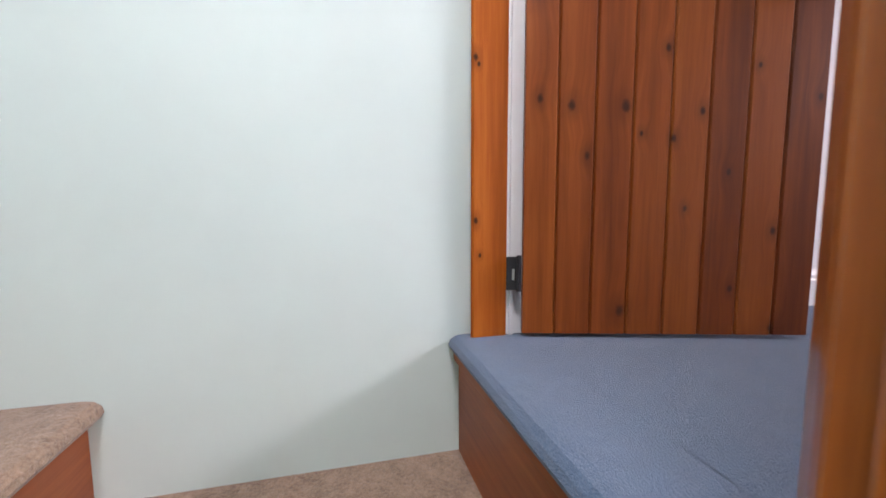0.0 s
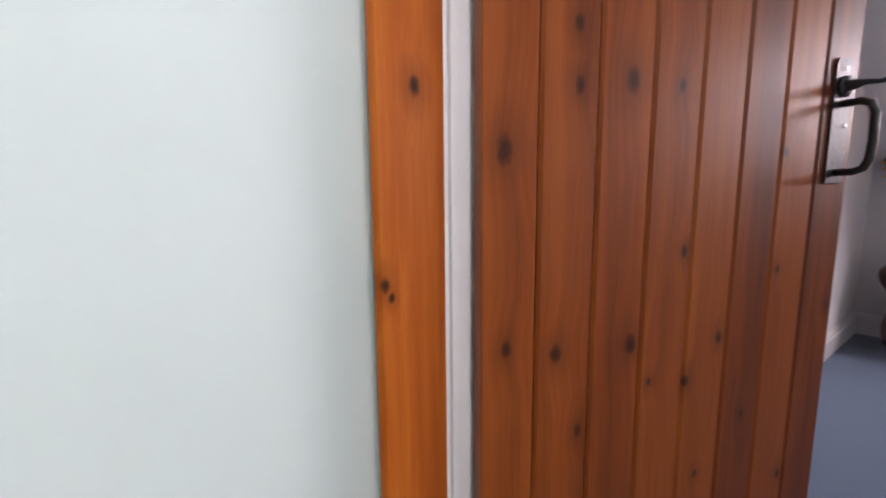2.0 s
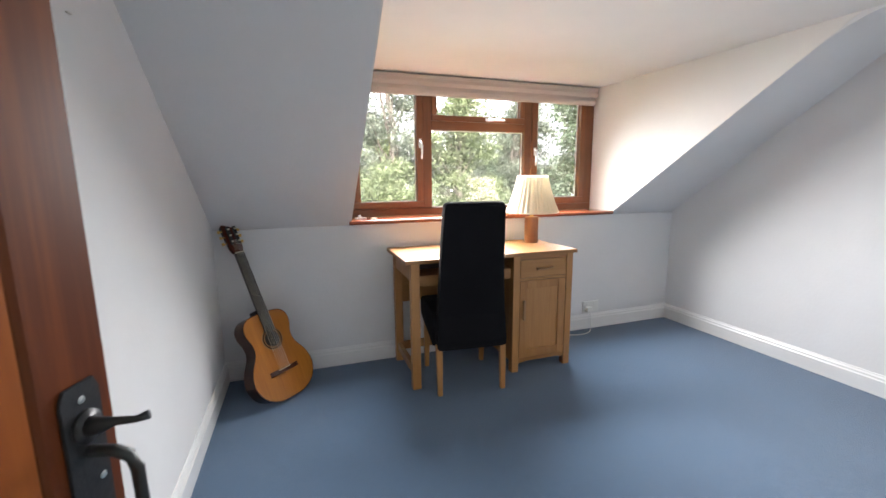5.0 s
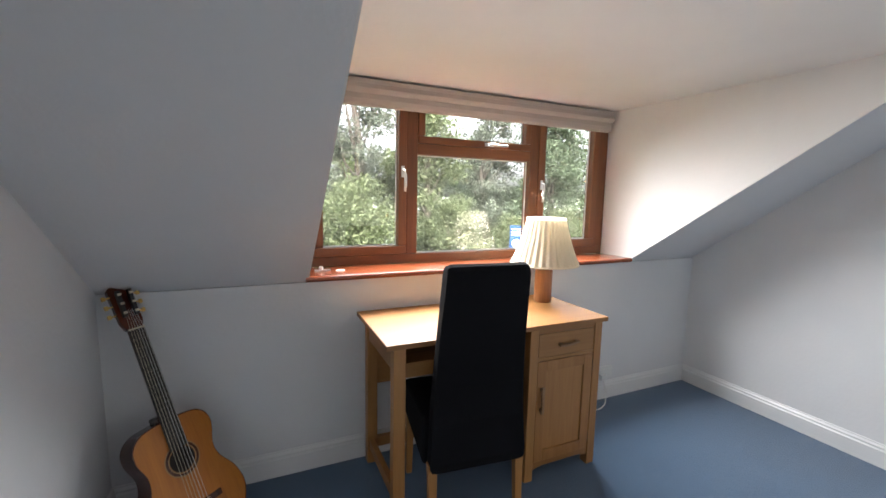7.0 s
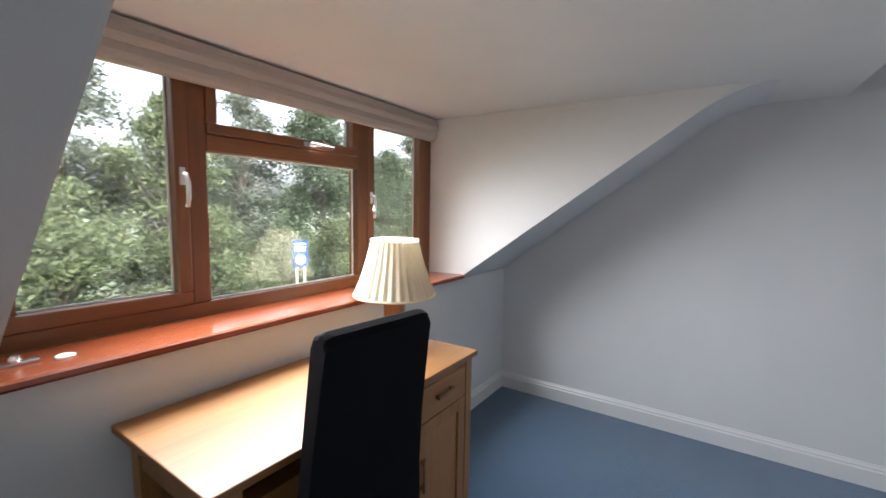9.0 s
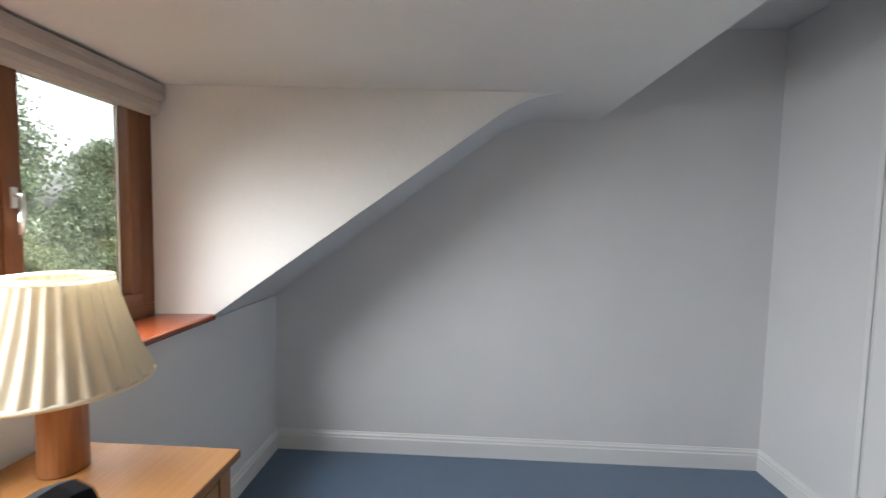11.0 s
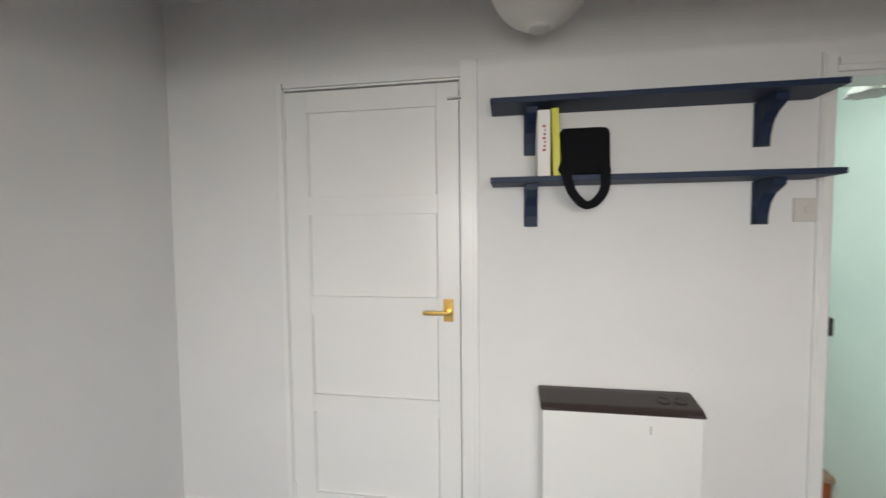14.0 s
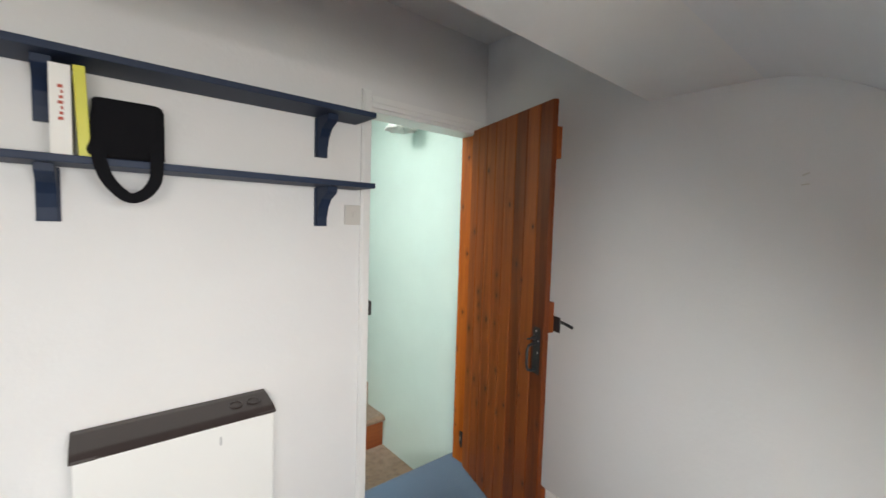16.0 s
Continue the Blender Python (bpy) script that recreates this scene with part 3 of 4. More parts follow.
panels = [(0.20, 0.578), (0.655, 1.012), (1.100, 1.458), (1.538, 1.90)]
edges = [0.012] + [v for p in panels for v in p] + [1.991]
for lo, hi in zip(edges[0::2], edges[1::2]):
    part("rail", bx(px0 + 0.0004, -0.036, lo, px1 - 0.0004, 0.001, hi, 0.0015), M_GLOSS, door_2)
for lo, hi in panels:
    part("panel", bx(px0 + 0.0004, -0.030, lo + 0.0004, px1 - 0.0004, -0.013, hi - 0.0004), M_GLOSS, door_2)
    q = 0.009
    mould = join(prism([(0.0008, -0.013), (0.0008, -0.002), (q, -0.013)], "z", lo + 0.0005, hi - 0.0005), prism([(px1 - px0 - 0.0008, -0.013), (px1 - px0 - q, -0.013), (px1 - px0 - 0.0008, -0.002)], "z", lo + 0.0005, hi - 0.0005))
    part("moulding", moved(mould, Matrix.Translation((px0, 0, 0))), M_GLOSS, door_2)
rose = part("handle_rose", bx(0.027, 0.001, 1.003, 0.069, 0.010, 1.098, 0.002), M_BRASS, door_2, "brass lever handle on a square plate")
part("lever", join(moved(capped(lathe([(0.011, 0), (0.009, 0.045)], 16)), Matrix.Translation((0.046, 0.008, 1.045)) @ Matrix.Rotation(radians(-90), 4, "X")), bx(0.038, 0.045, 1.036, 0.148, 0.056, 1.054, 0.004)), M_BRASS, rose)
bolt = part("bolt", bx(-0.012, 0.0012, 1.912, 0.046, 0.006, 1.930, 0.001), M_CHROME, door_2, "small chrome slide bolt")
part("bolt_bar", tube([(-0.014, 0.010, 1.921), (0.044, 0.010, 1.921)], 0.0045, 8), M_CHROME, bolt)
for z in (0.2, 1.83):
    part("hinge", moved(capped(lathe([(0.006, -0.04), (0.006, 0.04)], 12)), Matrix.Translation((DW + 0.001, 0.004, z))), M_GLOSS, door_2)
solid("cupboard_back", bx(C0 - 0.05, -0.138, 0, C1 + 0.05, -0.131, 2.05), M_WALL, "plain board closing the cupboard", "wall", S)


# ---- dormer window ----
window_1 = thing("window_1", pose(0, 0, 0), "brown stained timber window of three lights with a top vent", "window", kind=S)
Y0, Y1 = 2.992, 3.062


def stick(name, x0, z0, x1, z1, parent, y0=Y0, y1=Y1, bevel=0.006):
    long = (x1 - x0) > (z1 - z0)
    return part(name, bx(x0, y0, z0, x1, y1, z1, bevel), M_FRAME if long else M_FRAME_Z, parent)


WX0, WX1, WZ0, WZ1 = 0.846, 2.820, 0.945, 1.888
wf = part("window_frame", bx(WX0, Y0, WZ0, WX1, Y1, 0.996, 0.005), M_FRAME, window_1)
stick("head", WX0, 1.83, WX1, WZ1, wf)
stick("jamb", WX0, 0.9965, 0.892, 1.8295, wf)
stick("jamb", 2.748, 0.9965, WX1, 1.8295, wf)
stick("mullion", 1.385, 0.9965, 1.448, 1.8295, wf)
stick("mullion", 2.190, 0.9965, 2.252, 1.8295, wf)
stick("transom", 1.4485, 1.541, 2.1895, 1.602, wf)


def sash(x0, x1, z0, z1, w):
    s = stick("sash", x0, z0, x1, z0 + w, window_1, Y0 - 0.006, Y1 - 0.012)
    stick("sash_rail", x0, z1 - w, x1, z1, s, Y0 - 0.006, Y1 - 0.012)
    stick("sash_stile", x0, z0 + w + 0.0003, x0 + w, z1 - w - 0.0003, s, Y0 - 0.006, Y1 - 0.012)
    stick("sash_stile", x1 - w, z0 + w + 0.0003, x1, z1 - w - 0.0003, s, Y0 - 0.006, Y1 - 0.012)
    pane(x0 + w - 0.002, x1 - w + 0.002, z0 + w - 0.002, z1 - w + 0.002)
    return s


def pane(x0, x1, z0, z1):
    p = part("pane", bx(x0, YG + 0.002, z0, x1, YG + 0.006, z1), M_GLASS, window_1)
    p.visible_shadow = False
    gasket = join(bx(x0, YG - 0.006, z0, x1, YG + 0.0015, z0 + 0.007), bx(x0, YG - 0.006, z1 - 0.007, x1, YG + 0.0015, z1), bx(x0, YG - 0.006, z0 + 0.0072, x0 + 0.007, YG + 0.0015, z1 - 0.0072), bx(x1 - 0.007, YG - 0.006, z0 + 0.0072, x1, YG + 0.0015, z1 - 0.0072))
    part("glazing_bead", gasket, M_PLASTIC, p, "pale glazing bead")


left_sash = sash(0.893, 1.384, 0.997, 1.829, 0.046)
right_sash = sash(2.253, 2.747, 0.997, 1.829, 0.052)
vent_sash = sash(1.449, 2.189, 1.6025, 1.829, 0.040)
pane(1.4455, 2.1925, 0.994, 1.5435)


def casement_handle(x, z, parent, flip):
    h = part("window_handle", bx(x - 0.009, Y0 - 0.012, z - 0.03, x + 0.009, Y0 - 0.006, z + 0.03, 0.002), M_CHROME, parent, "satin chrome espagnolette handle")
    part("grip", tube([(x, Y0 - 0.012, z + 0.008), (x, Y0 - 0.034, z + 0.006), (x + 0.004 * flip, Y0 - 0.040, z - 0.02), (x + 0.006 * flip, Y0 - 0.038, z - 0.07), (x + 0.004 * flip, Y0 - 0.032, z - 0.105)], [0.007, 0.008, 0.0085, 0.0075, 0.006], 10), M_CHROME, h, smooth=True)


casement_handle(1.36, 1.445, left_sash, 1)
casement_handle(2.279, 1.40, right_sash, -1)
vh = part("window_handle", bx(1.86, Y0 - 0.012, 1.612, 1.92, Y0 - 0.006, 1.632, 0.002), M_CHROME, vent_sash, "satin chrome vent handle")
part("grip", tube([(1.885, Y0 - 0.012, 1.622), (1.885, Y0 - 0.034, 1.622), (1.93, Y0 - 0.040, 1.619), (2.00, Y0 - 0.036, 1.617)], [0.007, 0.008, 0.0075, 0.006], 10), M_CHROME, vh, smooth=True)
M_SIGN = paint("blue_sign_enamel", (0.012, 0.055, 0.20), 0.45, 20, 0.02, 0.05)


def translucent(m, color, amount):
    t = node(m, "ShaderNodeBsdfTranslucent", Color=(*color, 1))
    x = node(m, "ShaderNodeMixShader", Fac=amount)
    link(m, bsdf(m).outputs[0], x.inputs[1]), link(m, t.outputs[0], x.inputs[2])
    link(m, x.outputs[0], m.node_tree.nodes["Material Output"].inputs[0])


M_WHITEPAPER = paint("white_paper", (0.80, 0.79, 0.76), 0.7, 40, 0.05, 0.02)
# a blue sign on twin posts in the garden below
sign = thing("garden_sign", pose(4.88, 7.04, -3.2, 0, 0, -36), "small blue and white sign on two slim posts outside", "sign")
for x in (-0.06, 0.06):
    part("post", capped(moved(lathe([(0.016, 0), (0.016, 3.95)], 12), Matrix.Translation((x, 0.02, 0)))), M_SWITCH, sign, "slim pale grey post")
board = part("board", bx(-0.115, -0.006, 3.58, 0.115, 0.003, 4.02, 0.003), M_SIGN, sign, "blue enamelled board")
part("disc", moved(capped(lathe([(0.075, 0), (0.075, 0.002)], 28)), Matrix.Translation((0, -0.0065, 3.70)) @ Matrix.Rotation(radians(90), 4, "X")), M_WHITEPAPER, board, "white disc")
for z in (3.84, 3.89, 3.945):
    part("printed_line", bx(-0.085, -0.0085, z, 0.085, -0.0065, z + 0.022), M_WHITEPAPER, board)

sill = prism([(2.752, 0.926), (2.756, 0.919), (2.768, 0.915), (3.0, 0.915), (3.0, 0.944), (2.762, 0.944), (2.754, 0.938)], "x", 0.828, 2.858)
solid("window_sill", sill, M_SILL, "red-brown varnished timber window sill", "window sill", S)
blind = thing("roman_blind", pose(0, 0, 0), "beige fabric blind gathered up above the window", "blind")
part("head_rail", bx(0.868, 2.925, 1.862, 2.80, 2.99, 1.888, 0.006), M_BLIND, blind)
for z, d, h in ((1.818, 0.0, 0.045), (1.760, 0.012, 0.062)):
    fold = prism([(2.93 + d, z), (2.922 + d, z + 0.012), (2.918 + d, z + h * 0.5), (2.924 + d, z + h), (2.975, z + h), (2.975, z)], "x", 0.866, 2.795 - d)
    part("fold", fold, M_BLIND, blind)
solid("sill_disc", moved(capped(lathe([(0.022, 0), (0.022, 0.004), (0.018, 0.006)], 24)), Matrix.Translation((1.0, 2.86, 0.9442))), M_PLASTIC, "small white plastic disc on the sill", "disc")
stay = thing("window_catch", pose(0.91, 2.88, 0.9442), "loose chrome window catch lying on the sill", "catch")
part("bar", bx(-0.03, -0.012, 0, 0.045, 0.012, 0.008, 0.002), M_CHROME, stay)
part("knob", capped(lathe([(0.009, 0.008), (0.012, 0.016), (0.008, 0.024)], 16)), M_CHROME, stay)

# ---- desk ----
desk = thing("desk", pose(1.058, 2.262, 0), "pale oak desk with a drawer and cupboard pedestal", "desk")
DKW, DKD = 1.105, 0.502
part("top", bx(0, 0, 0.738, DKW, DKD, 0.76, 0.004), M_OAK_X_DIM, desk)
for x, y in ((0.035, 0.02), (0.035, DKD - 0.065)):
    part("leg", bx(x, y, 0, x + 0.05, y + 0.045, 0.737, 0.003), M_OAK_Z, desk)
part("side_apron", bx(0.042, 0.0655, 0.635, 0.064, DKD - 0.0655, 0.737, 0.002), M_OAK_X_DIM, desk)
part("back_panel", bx(0.0855, DKD - 0.045, 0.40, 0.665, DKD - 0.03, 0.737, 0.002), M_OAK_X_DIM, desk)
part("side_stretcher", bx(0.045, 0.0655, 0.075, 0.07, DKD - 0.0655, 0.125, 0.002), M_OAK_X_DIM, desk)
part("back_stretcher", bx(0.0855, DKD - 0.06, 0.075, 0.665, DKD - 0.035, 0.125, 0.002), M_OAK_X_DIM, desk)
part("keyboard_tray", bx(0.088, 0.045, 0.600, 0.663, 0.40, 0.662, 0.003), M_OAK_X_DIM, desk)
part("tray_rail", bx(0.0855, 0.20, 0.664, 0.665, 0.24, 0.737, 0.002), M_BROWNPLASTIC, desk, "dark runner above the tray")
P0, P1 = 0.668, DKW - 0.018
body = part("pedestal", join(bx(P0 + 0.012, 0.03, 0.06, P0 + 0.03, DKD - 0.03, 0.737), bx(P1 - 0.03, 0.03, 0.06, P1 - 0.012, DKD - 0.03, 0.737), bx(P0 + 0.03, DKD - 0.045, 0.06, P1 - 0.03, DKD - 0.03, 0.737), bx(P0 + 0.03, 0.034, 0.06, P1 - 0.03, DKD - 0.045, 0.08)), M_OAK_Z, desk)
for x in (P0, P1 - 0.045):
    for y in (0.018, DKD - 0.063):
        part("post", bx(x, y, 0, x + 0.045, y + 0.045, 0.737, 0.003), M_OAK_Z, desk)
part("drawer_rail", bx(P0 + 0.0455, 0.022, 0.712, P1 - 0.0455, 0.05, 0.737, 0.001), M_OAK_X_DIM, desk)
part("middle_rail", bx(P0 + 0.0455, 0.022, 0.583, P1 - 0.0455, 0.05, 0.598, 0.001), M_OAK_X_DIM, desk)
part("plinth_rail", prism([(P0 + 0.0455, 0.085), (P0 + 0.0455, 0.05), (P0 + 0.10, 0.062), (P1 - 0.10, 0.062), (P1 - 0.0455, 0.05), (P1 - 0.0455, 0.085)], "y", 0.024, 0.045), M_OAK_X_DIM, desk)
drawer = part("drawer_front", bx(P0 + 0.048, 0.020, 0.600, P1 - 0.048, 0.04, 0.710, 0.003), M_OAK_X_DIM, desk)
M_HANDLE = timber("dark_oak_handle", (0.20, 0.10, 0.04), (0.34, 0.19, 0.085), None, "X", 0.4, 0.1)
pc = (P0 + P1) / 2
part("drawer_handle", join(tube([(pc - 0.055, 0.004, 0.652), (pc, -0.001, 0.655), (pc + 0.055, 0.004, 0.658)], [0.006, 0.0075, 0.006], 8), bx(pc - 0.052, 0.004, 0.647, pc - 0.040, 0.022, 0.659), bx(pc + 0.040, 0.004, 0.650, pc + 0.052, 0.022, 0.662)), M_HANDLE, drawer, "curved wooden bar handle")
cd = part("cupboard_door", join(bx(P0 + 0.048, 0.020, 0.088, P0 + 0.098, 0.04, 0.580, 0.002), bx(P1 - 0.098, 0.020, 0.088, P1 - 0.048, 0.04, 0.580, 0.002), bx(P0 + 0.0985, 0.020, 0.53, P1 - 0.0985, 0.04, 0.580, 0.002), bx(P0 + 0.0985, 0.020, 0.088, P1 - 0.0985, 0.04, 0.14, 0.002)), M_OAK_Z, desk)
part("door_panel", bx(P0 + 0.0985, 0.028, 0.1405, P1 - 0.0985, 0.036, 0.5295), M_OAK_Z, cd)
part("door_handle", join(bx(P0 + 0.064, -0.002, 0.335, P0 + 0.078, 0.007, 0.465, 0.003), bx(P0 + 0.066, 0.006, 0.345, P0 + 0.076, 0.022, 0.357), bx(P0 + 0.066, 0.006, 0.443, P0 + 0.076, 0.022, 0.455)), M_HANDLE, cd, "dark wooden bar handle")
for z in (0.15, 0.52):
    part("door_hinge", bx(P1 - 0.0475, 0.018, z - 0.025, P1 - 0.0445, 0.024, z + 0.025, 0.0005), M_HANDLE, cd)

# ---- chair ----
chair = thing("dining_chair", pose(1.402, 2.142, 0, 0, 0, -6), "high-backed black upholstered chair with pale oak legs", "chair")


def upholstered(profile, w_of, y_round=0.02):
    """Sweeps a side profile (y, z) across the chair's width, with rounded edges."""
    bm = bmesh.new()
    rings = []
    for t in (-1.0, -0.97, -0.86, 0.86, 0.97, 1.0):
        inset = {1.0: y_round, 0.97: y_round * 0.35, 0.86: 0.0}[abs(t)]
        cy = sum(p[0] for p in profile) / len(profile)
        cz = sum(p[1] for p in profile) / len(profile)
        ring = []
        for y, z in profile:
            d = Vector((cy - y, cz - z))
            d = d.normalized() * inset if d.length else d
            ring.append(bm.verts.new((t * w_of(z), y + d.x, z + d.y)))
        rings.append(ring)
    n = len(profile)
    for a, b in zip(rings, rings[1:]):
        for i in range(n):
            j = (i + 1) % n
            bm.faces.new((a[i], a[j], b[j], b[i]))
    bm.faces.new(rings[0]), bm.faces.new(rings[-1])
    bmesh.ops.recalc_face_normals(bm, faces=bm.faces[:])
    return bm


back = [(0.0, 0.265), (-0.004, 0.30), (0.012, 0.45), (0.010, 0.60), (-0.010, 0.80), (-0.038, 1.0), (-0.047, 1.055), (-0.039, 1.073), (-0.019, 1.080), (0.001, 1.074), (0.009, 1.055), (0.034, 0.85), (0.058, 0.62), (0.066, 0.47), (0.06, 0.265)]
part("backrest", upholstered(back, lambda z: 0.198 - 0.034 * max(0.0, z - 0.3) / 0.78, 0.014), M_FABRIC, chair, "tall black fabric back", smooth=False)
seat = [(0.055, 0.275), (0.055, 0.44), (0.07, 0.468), (0.25, 0.482), (0.40, 0.475), (0.435, 0.455), (0.442, 0.42), (0.435, 0.36), (0.38, 0.335), (0.2, 0.30)]
part("seat", upholstered(seat, lambda z: 0.215, 0.014), M_FABRIC, chair)
for x in (-0.185, 0.185):
    for y, lean in ((0.035, -0.02), (0.395, 0.012)):
        leg = bx(-0.018, -0.018, 0, 0.018, 0.018, 0.34 if y > 0.1 else 0.29, 0.002)
        for v in leg.verts:
            k = v.co.z / 0.3
            v.co.x, v.co.y = v.co.x * (0.72 + 0.28 * k) + x, v.co.y * (0.72 + 0.28 * k) + y + lean * (1 - k)
        part("leg", leg, M_OAK_Z, chair)

# ---- table lamp ----
lamp = thing("table_lamp", pose(2.046, 2.622, 0.7602), "table lamp with a pleated cream shade and a turned wooden base", "lamp")
M_LAMPWOOD = timber("turned_lamp_wood", (0.26, 0.10, 0.035), (0.46, 0.20, 0.075), (0.10, 0.03, 0.01), "Z", 0.35, 0.3, 9.0)
part("base", capped(lathe([(0.044, 0), (0.047, 0.004), (0.047, 0.17), (0.044, 0.178), (0.02, 0.182)], 32)), M_LAMPWOOD, lamp, smooth=False)
part("stem", capped(lathe([(0.012, 0.182), (0.012, 0.26)], 16)), M_BRASS, lamp)
M_SHADE = paint("cream_pleated_fabric", (0.82, 0.75, 0.60), 0.85, 200, 0.2, 0.03)
translucent(M_SHADE, (0.8, 0.72, 0.56), 0.3)
shade_prof = [(0.176, 0.212), (0.150, 0.275), (0.127, 0.345), (0.110, 0.41), (0.101, 0.448)]
pleats = lambda a: 1.0 + 0.028 * math.cos(a * 30) + 0.006 * math.sin(a * 7)
outer = lathe(shade_prof, 240, pleats)
inner = lathe([(r - 0.006, z) for r, z in reversed(shade_prof)], 240, pleats)
sh = part("shade", join(outer, inner), M_SHADE, lamp, "pleated cream fabric shade", smooth=True)
part("top_band", lathe([(0.099, 0.446), (0.105, 0.444), (0.105, 0.456), (0.098, 0.457)], 96), M_SHADE, sh, smooth=True)
part("bottom_band", lathe([(0.171, 0.216), (0.182, 0.214), (0.181, 0.206), (0.172, 0.205)], 96), M_SHADE, sh, smooth=True)


# ---- guitar ----
def smooth_line(keys, n):
    out = []
    for i in range(len(keys) - 1):
        p0, p1, p2, p3 = keys[max(i - 1, 0)], keys[i], keys[i + 1], keys[min(i + 2, len(keys) - 1)]
        for k in range(n):
            t = k / n
            out.append(tuple(0.5 * (2 * b + (c - a) * t + (2 * a - 5 * b + 4 * c - d) * t * t + (3 * b - a - 3 * c + d) * t ** 3) for a, b, c, d in zip(p0, p1, p2, p3)))
    return out + [keys[-1]]


axis = Vector((0.150, 2.735, 0.895)) - Vector((0.425, 2.455, 0.015))
gz = axis.normalized()
gf = Vector((0.60, -0.74, 0.25))
gf = (gf - gf.dot(gz) * gz).normalized()
gx = gz.cross(gf).normalized() * -1
gm = Matrix(((gx.x, -gf.x, gz.x, 0.448), (gx.y, -gf.y, gz.y, 2.435), (gx.z, -gf.z, gz.z, 0.012), (0, 0, 0, 1))) @ Matrix.Scale(1.03, 4)
guitar = thing("guitar", gm, "classical guitar with an orange spruce top leaning in the corner", "guitar")
M_SPRUCE = timber("orange_spruce", (0.37, 0.120, 0.012), (0.52, 0.195, 0.022), None, "Z", 0.3, 0.25, 5, 1.6)
M_ROSEWOOD = timber("dark_rosewood", (0.035, 0.010, 0.006), (0.085, 0.025, 0.012), None, "Z", 0.22, 0.5)
M_HEAD = timber("reddish_head_wood", (0.075, 0.016, 0.008), (0.15, 0.035, 0.016), None, "Z", 0.25, 0.4)
M_EBONY = paint("ebony_and_slot_shade", (0.016, 0.013, 0.012), 0.4, 200, 0.2, 0.2)
M_CREAM = material("cream_bone", (0.75, 0.68, 0.52), 0.4)
half = [(0.0, 0.0), (0.075, 0.006), (0.145, 0.045), (0.180, 0.12), (0.167, 0.20), (0.124, 0.275), (0.117, 0.33), (0.135, 0.39), (0.130, 0.44), (0.090, 0.475), (0.0, 0.485)]
curve = smooth_line(half, 8)
outline = curve + [(-x, z) for x, z in reversed(curve[1:-1])]


def shrunk(k):
    return [(x * k, 0.2425 + (z - 0.2425) * k) for x, z in outline]


soundbox = prism(outline, "y", 0.004, 0.095)
part("body", soundbox, M_ROSEWOOD, guitar, "dark rosewood back and sides")
part("soundboard", prism(shrunk(0.985), "y", 0.0, 0.0038), M_SPRUCE, guitar, "glossy orange spruce top")
part("binding", prism(shrunk(1.004), "y", 0.0012, 0.0037), M_ROSEWOOD, guitar)


def flat_ring(r0, r1, y, mat, name, parent):
    ring = lathe([(r0, 0), (r1, 0), (r1, 0.0006), (r0, 0.0006)], 48)
    return part(name, moved(ring, Matrix.Translation((0, y, 0.33)) @ Matrix.Rotation(radians(90), 4, "X")), mat, parent)


flat_ring(0.045, 0.061, -0.0002, material("tan_rosette_inlay", (0.34, 0.19, 0.07), 0.45), "rosette", guitar)
flat_ring(0.049, 0.057, -0.0009, M_ROSEWOOD, "rosette_inlay", guitar)
# no opening is cut: a near-black disc paints the shade inside the hole
hole = capped(lathe([(0.044, 0), (0.044, 0.0004)], 40))
part("sound_hole_disc", moved(hole, Matrix.Translation((0, -0.0003, 0.33)) @ Matrix.Rotation(radians(90), 4, "X")), material("sound_hole_shade", (0.008, 0.005, 0.004), 0.9), guitar, "flat dark disc painted as the shade in the sound hole")
part("bridge", join(bx(-0.085, -0.006, 0.140, 0.085, -0.0002, 0.164, 0.002), bx(-0.038, -0.011, 0.142, 0.038, -0.006, 0.162, 0.002)), M_ROSEWOOD, guitar)
part("saddle", bx(-0.038, -0.014, 0.158, 0.038, -0.0112, 0.161), M_CREAM, guitar)
part("neck", prism([(-0.028, -0.001), (0.028, -0.001), (0.022, 0.018), (0.0, 0.024), (-0.022, 0.018)], "z", 0.47, 0.835), M_ROSEWOOD, guitar)
part("heel", bx(-0.026, 0.012, 0.465, 0.026, 0.085, 0.505, 0.008), M_ROSEWOOD, guitar)
M_FRET = material("dull_fret_metal", (0.30, 0.28, 0.25), 0.5, 1.0)
fb = part("fingerboard", prism([(-0.031, 0.372), (0.031, 0.372), (0.026, 0.832), (-0.026, 0.832)], "y", -0.008, -0.0012, 0.001), M_EBONY, guitar)
for k in range(1, 19):
    z = 0.832 - 0.65 * (1 - 2 ** (-k / 12))
    w = 0.026 + 0.005 * (0.832 - z) / 0.46
    part("fret", bx(-w, -0.0092, z - 0.0008, w, -0.0081, z + 0.0008), M_FRET, fb)
part("nut", bx(-0.026, -0.011, 0.8322, 0.026, -0.001, 0.838), M_CREAM, guitar)
for k in range(6):
    x = (k - 2.5)
    part("string", tube([(x * 0.0115, -0.0125, 0.160), (x * 0.0088, -0.0105, 0.836), (x * 0.006, -0.004, 0.91)], 0.0006 if k > 2 else 0.0008, 5), M_CREAM if k > 2 else M_CHROME, guitar)
headp = [(-0.027, 0.8382), (0.027, 0.8382), (0.037, 0.87), (0.037, 1.0), (0.025, 1.012), (0.012, 1.008), (0.0, 1.016), (-0.012, 1.008), (-0.025, 1.012), (-0.037, 1.0), (-0.037, 0.87)]
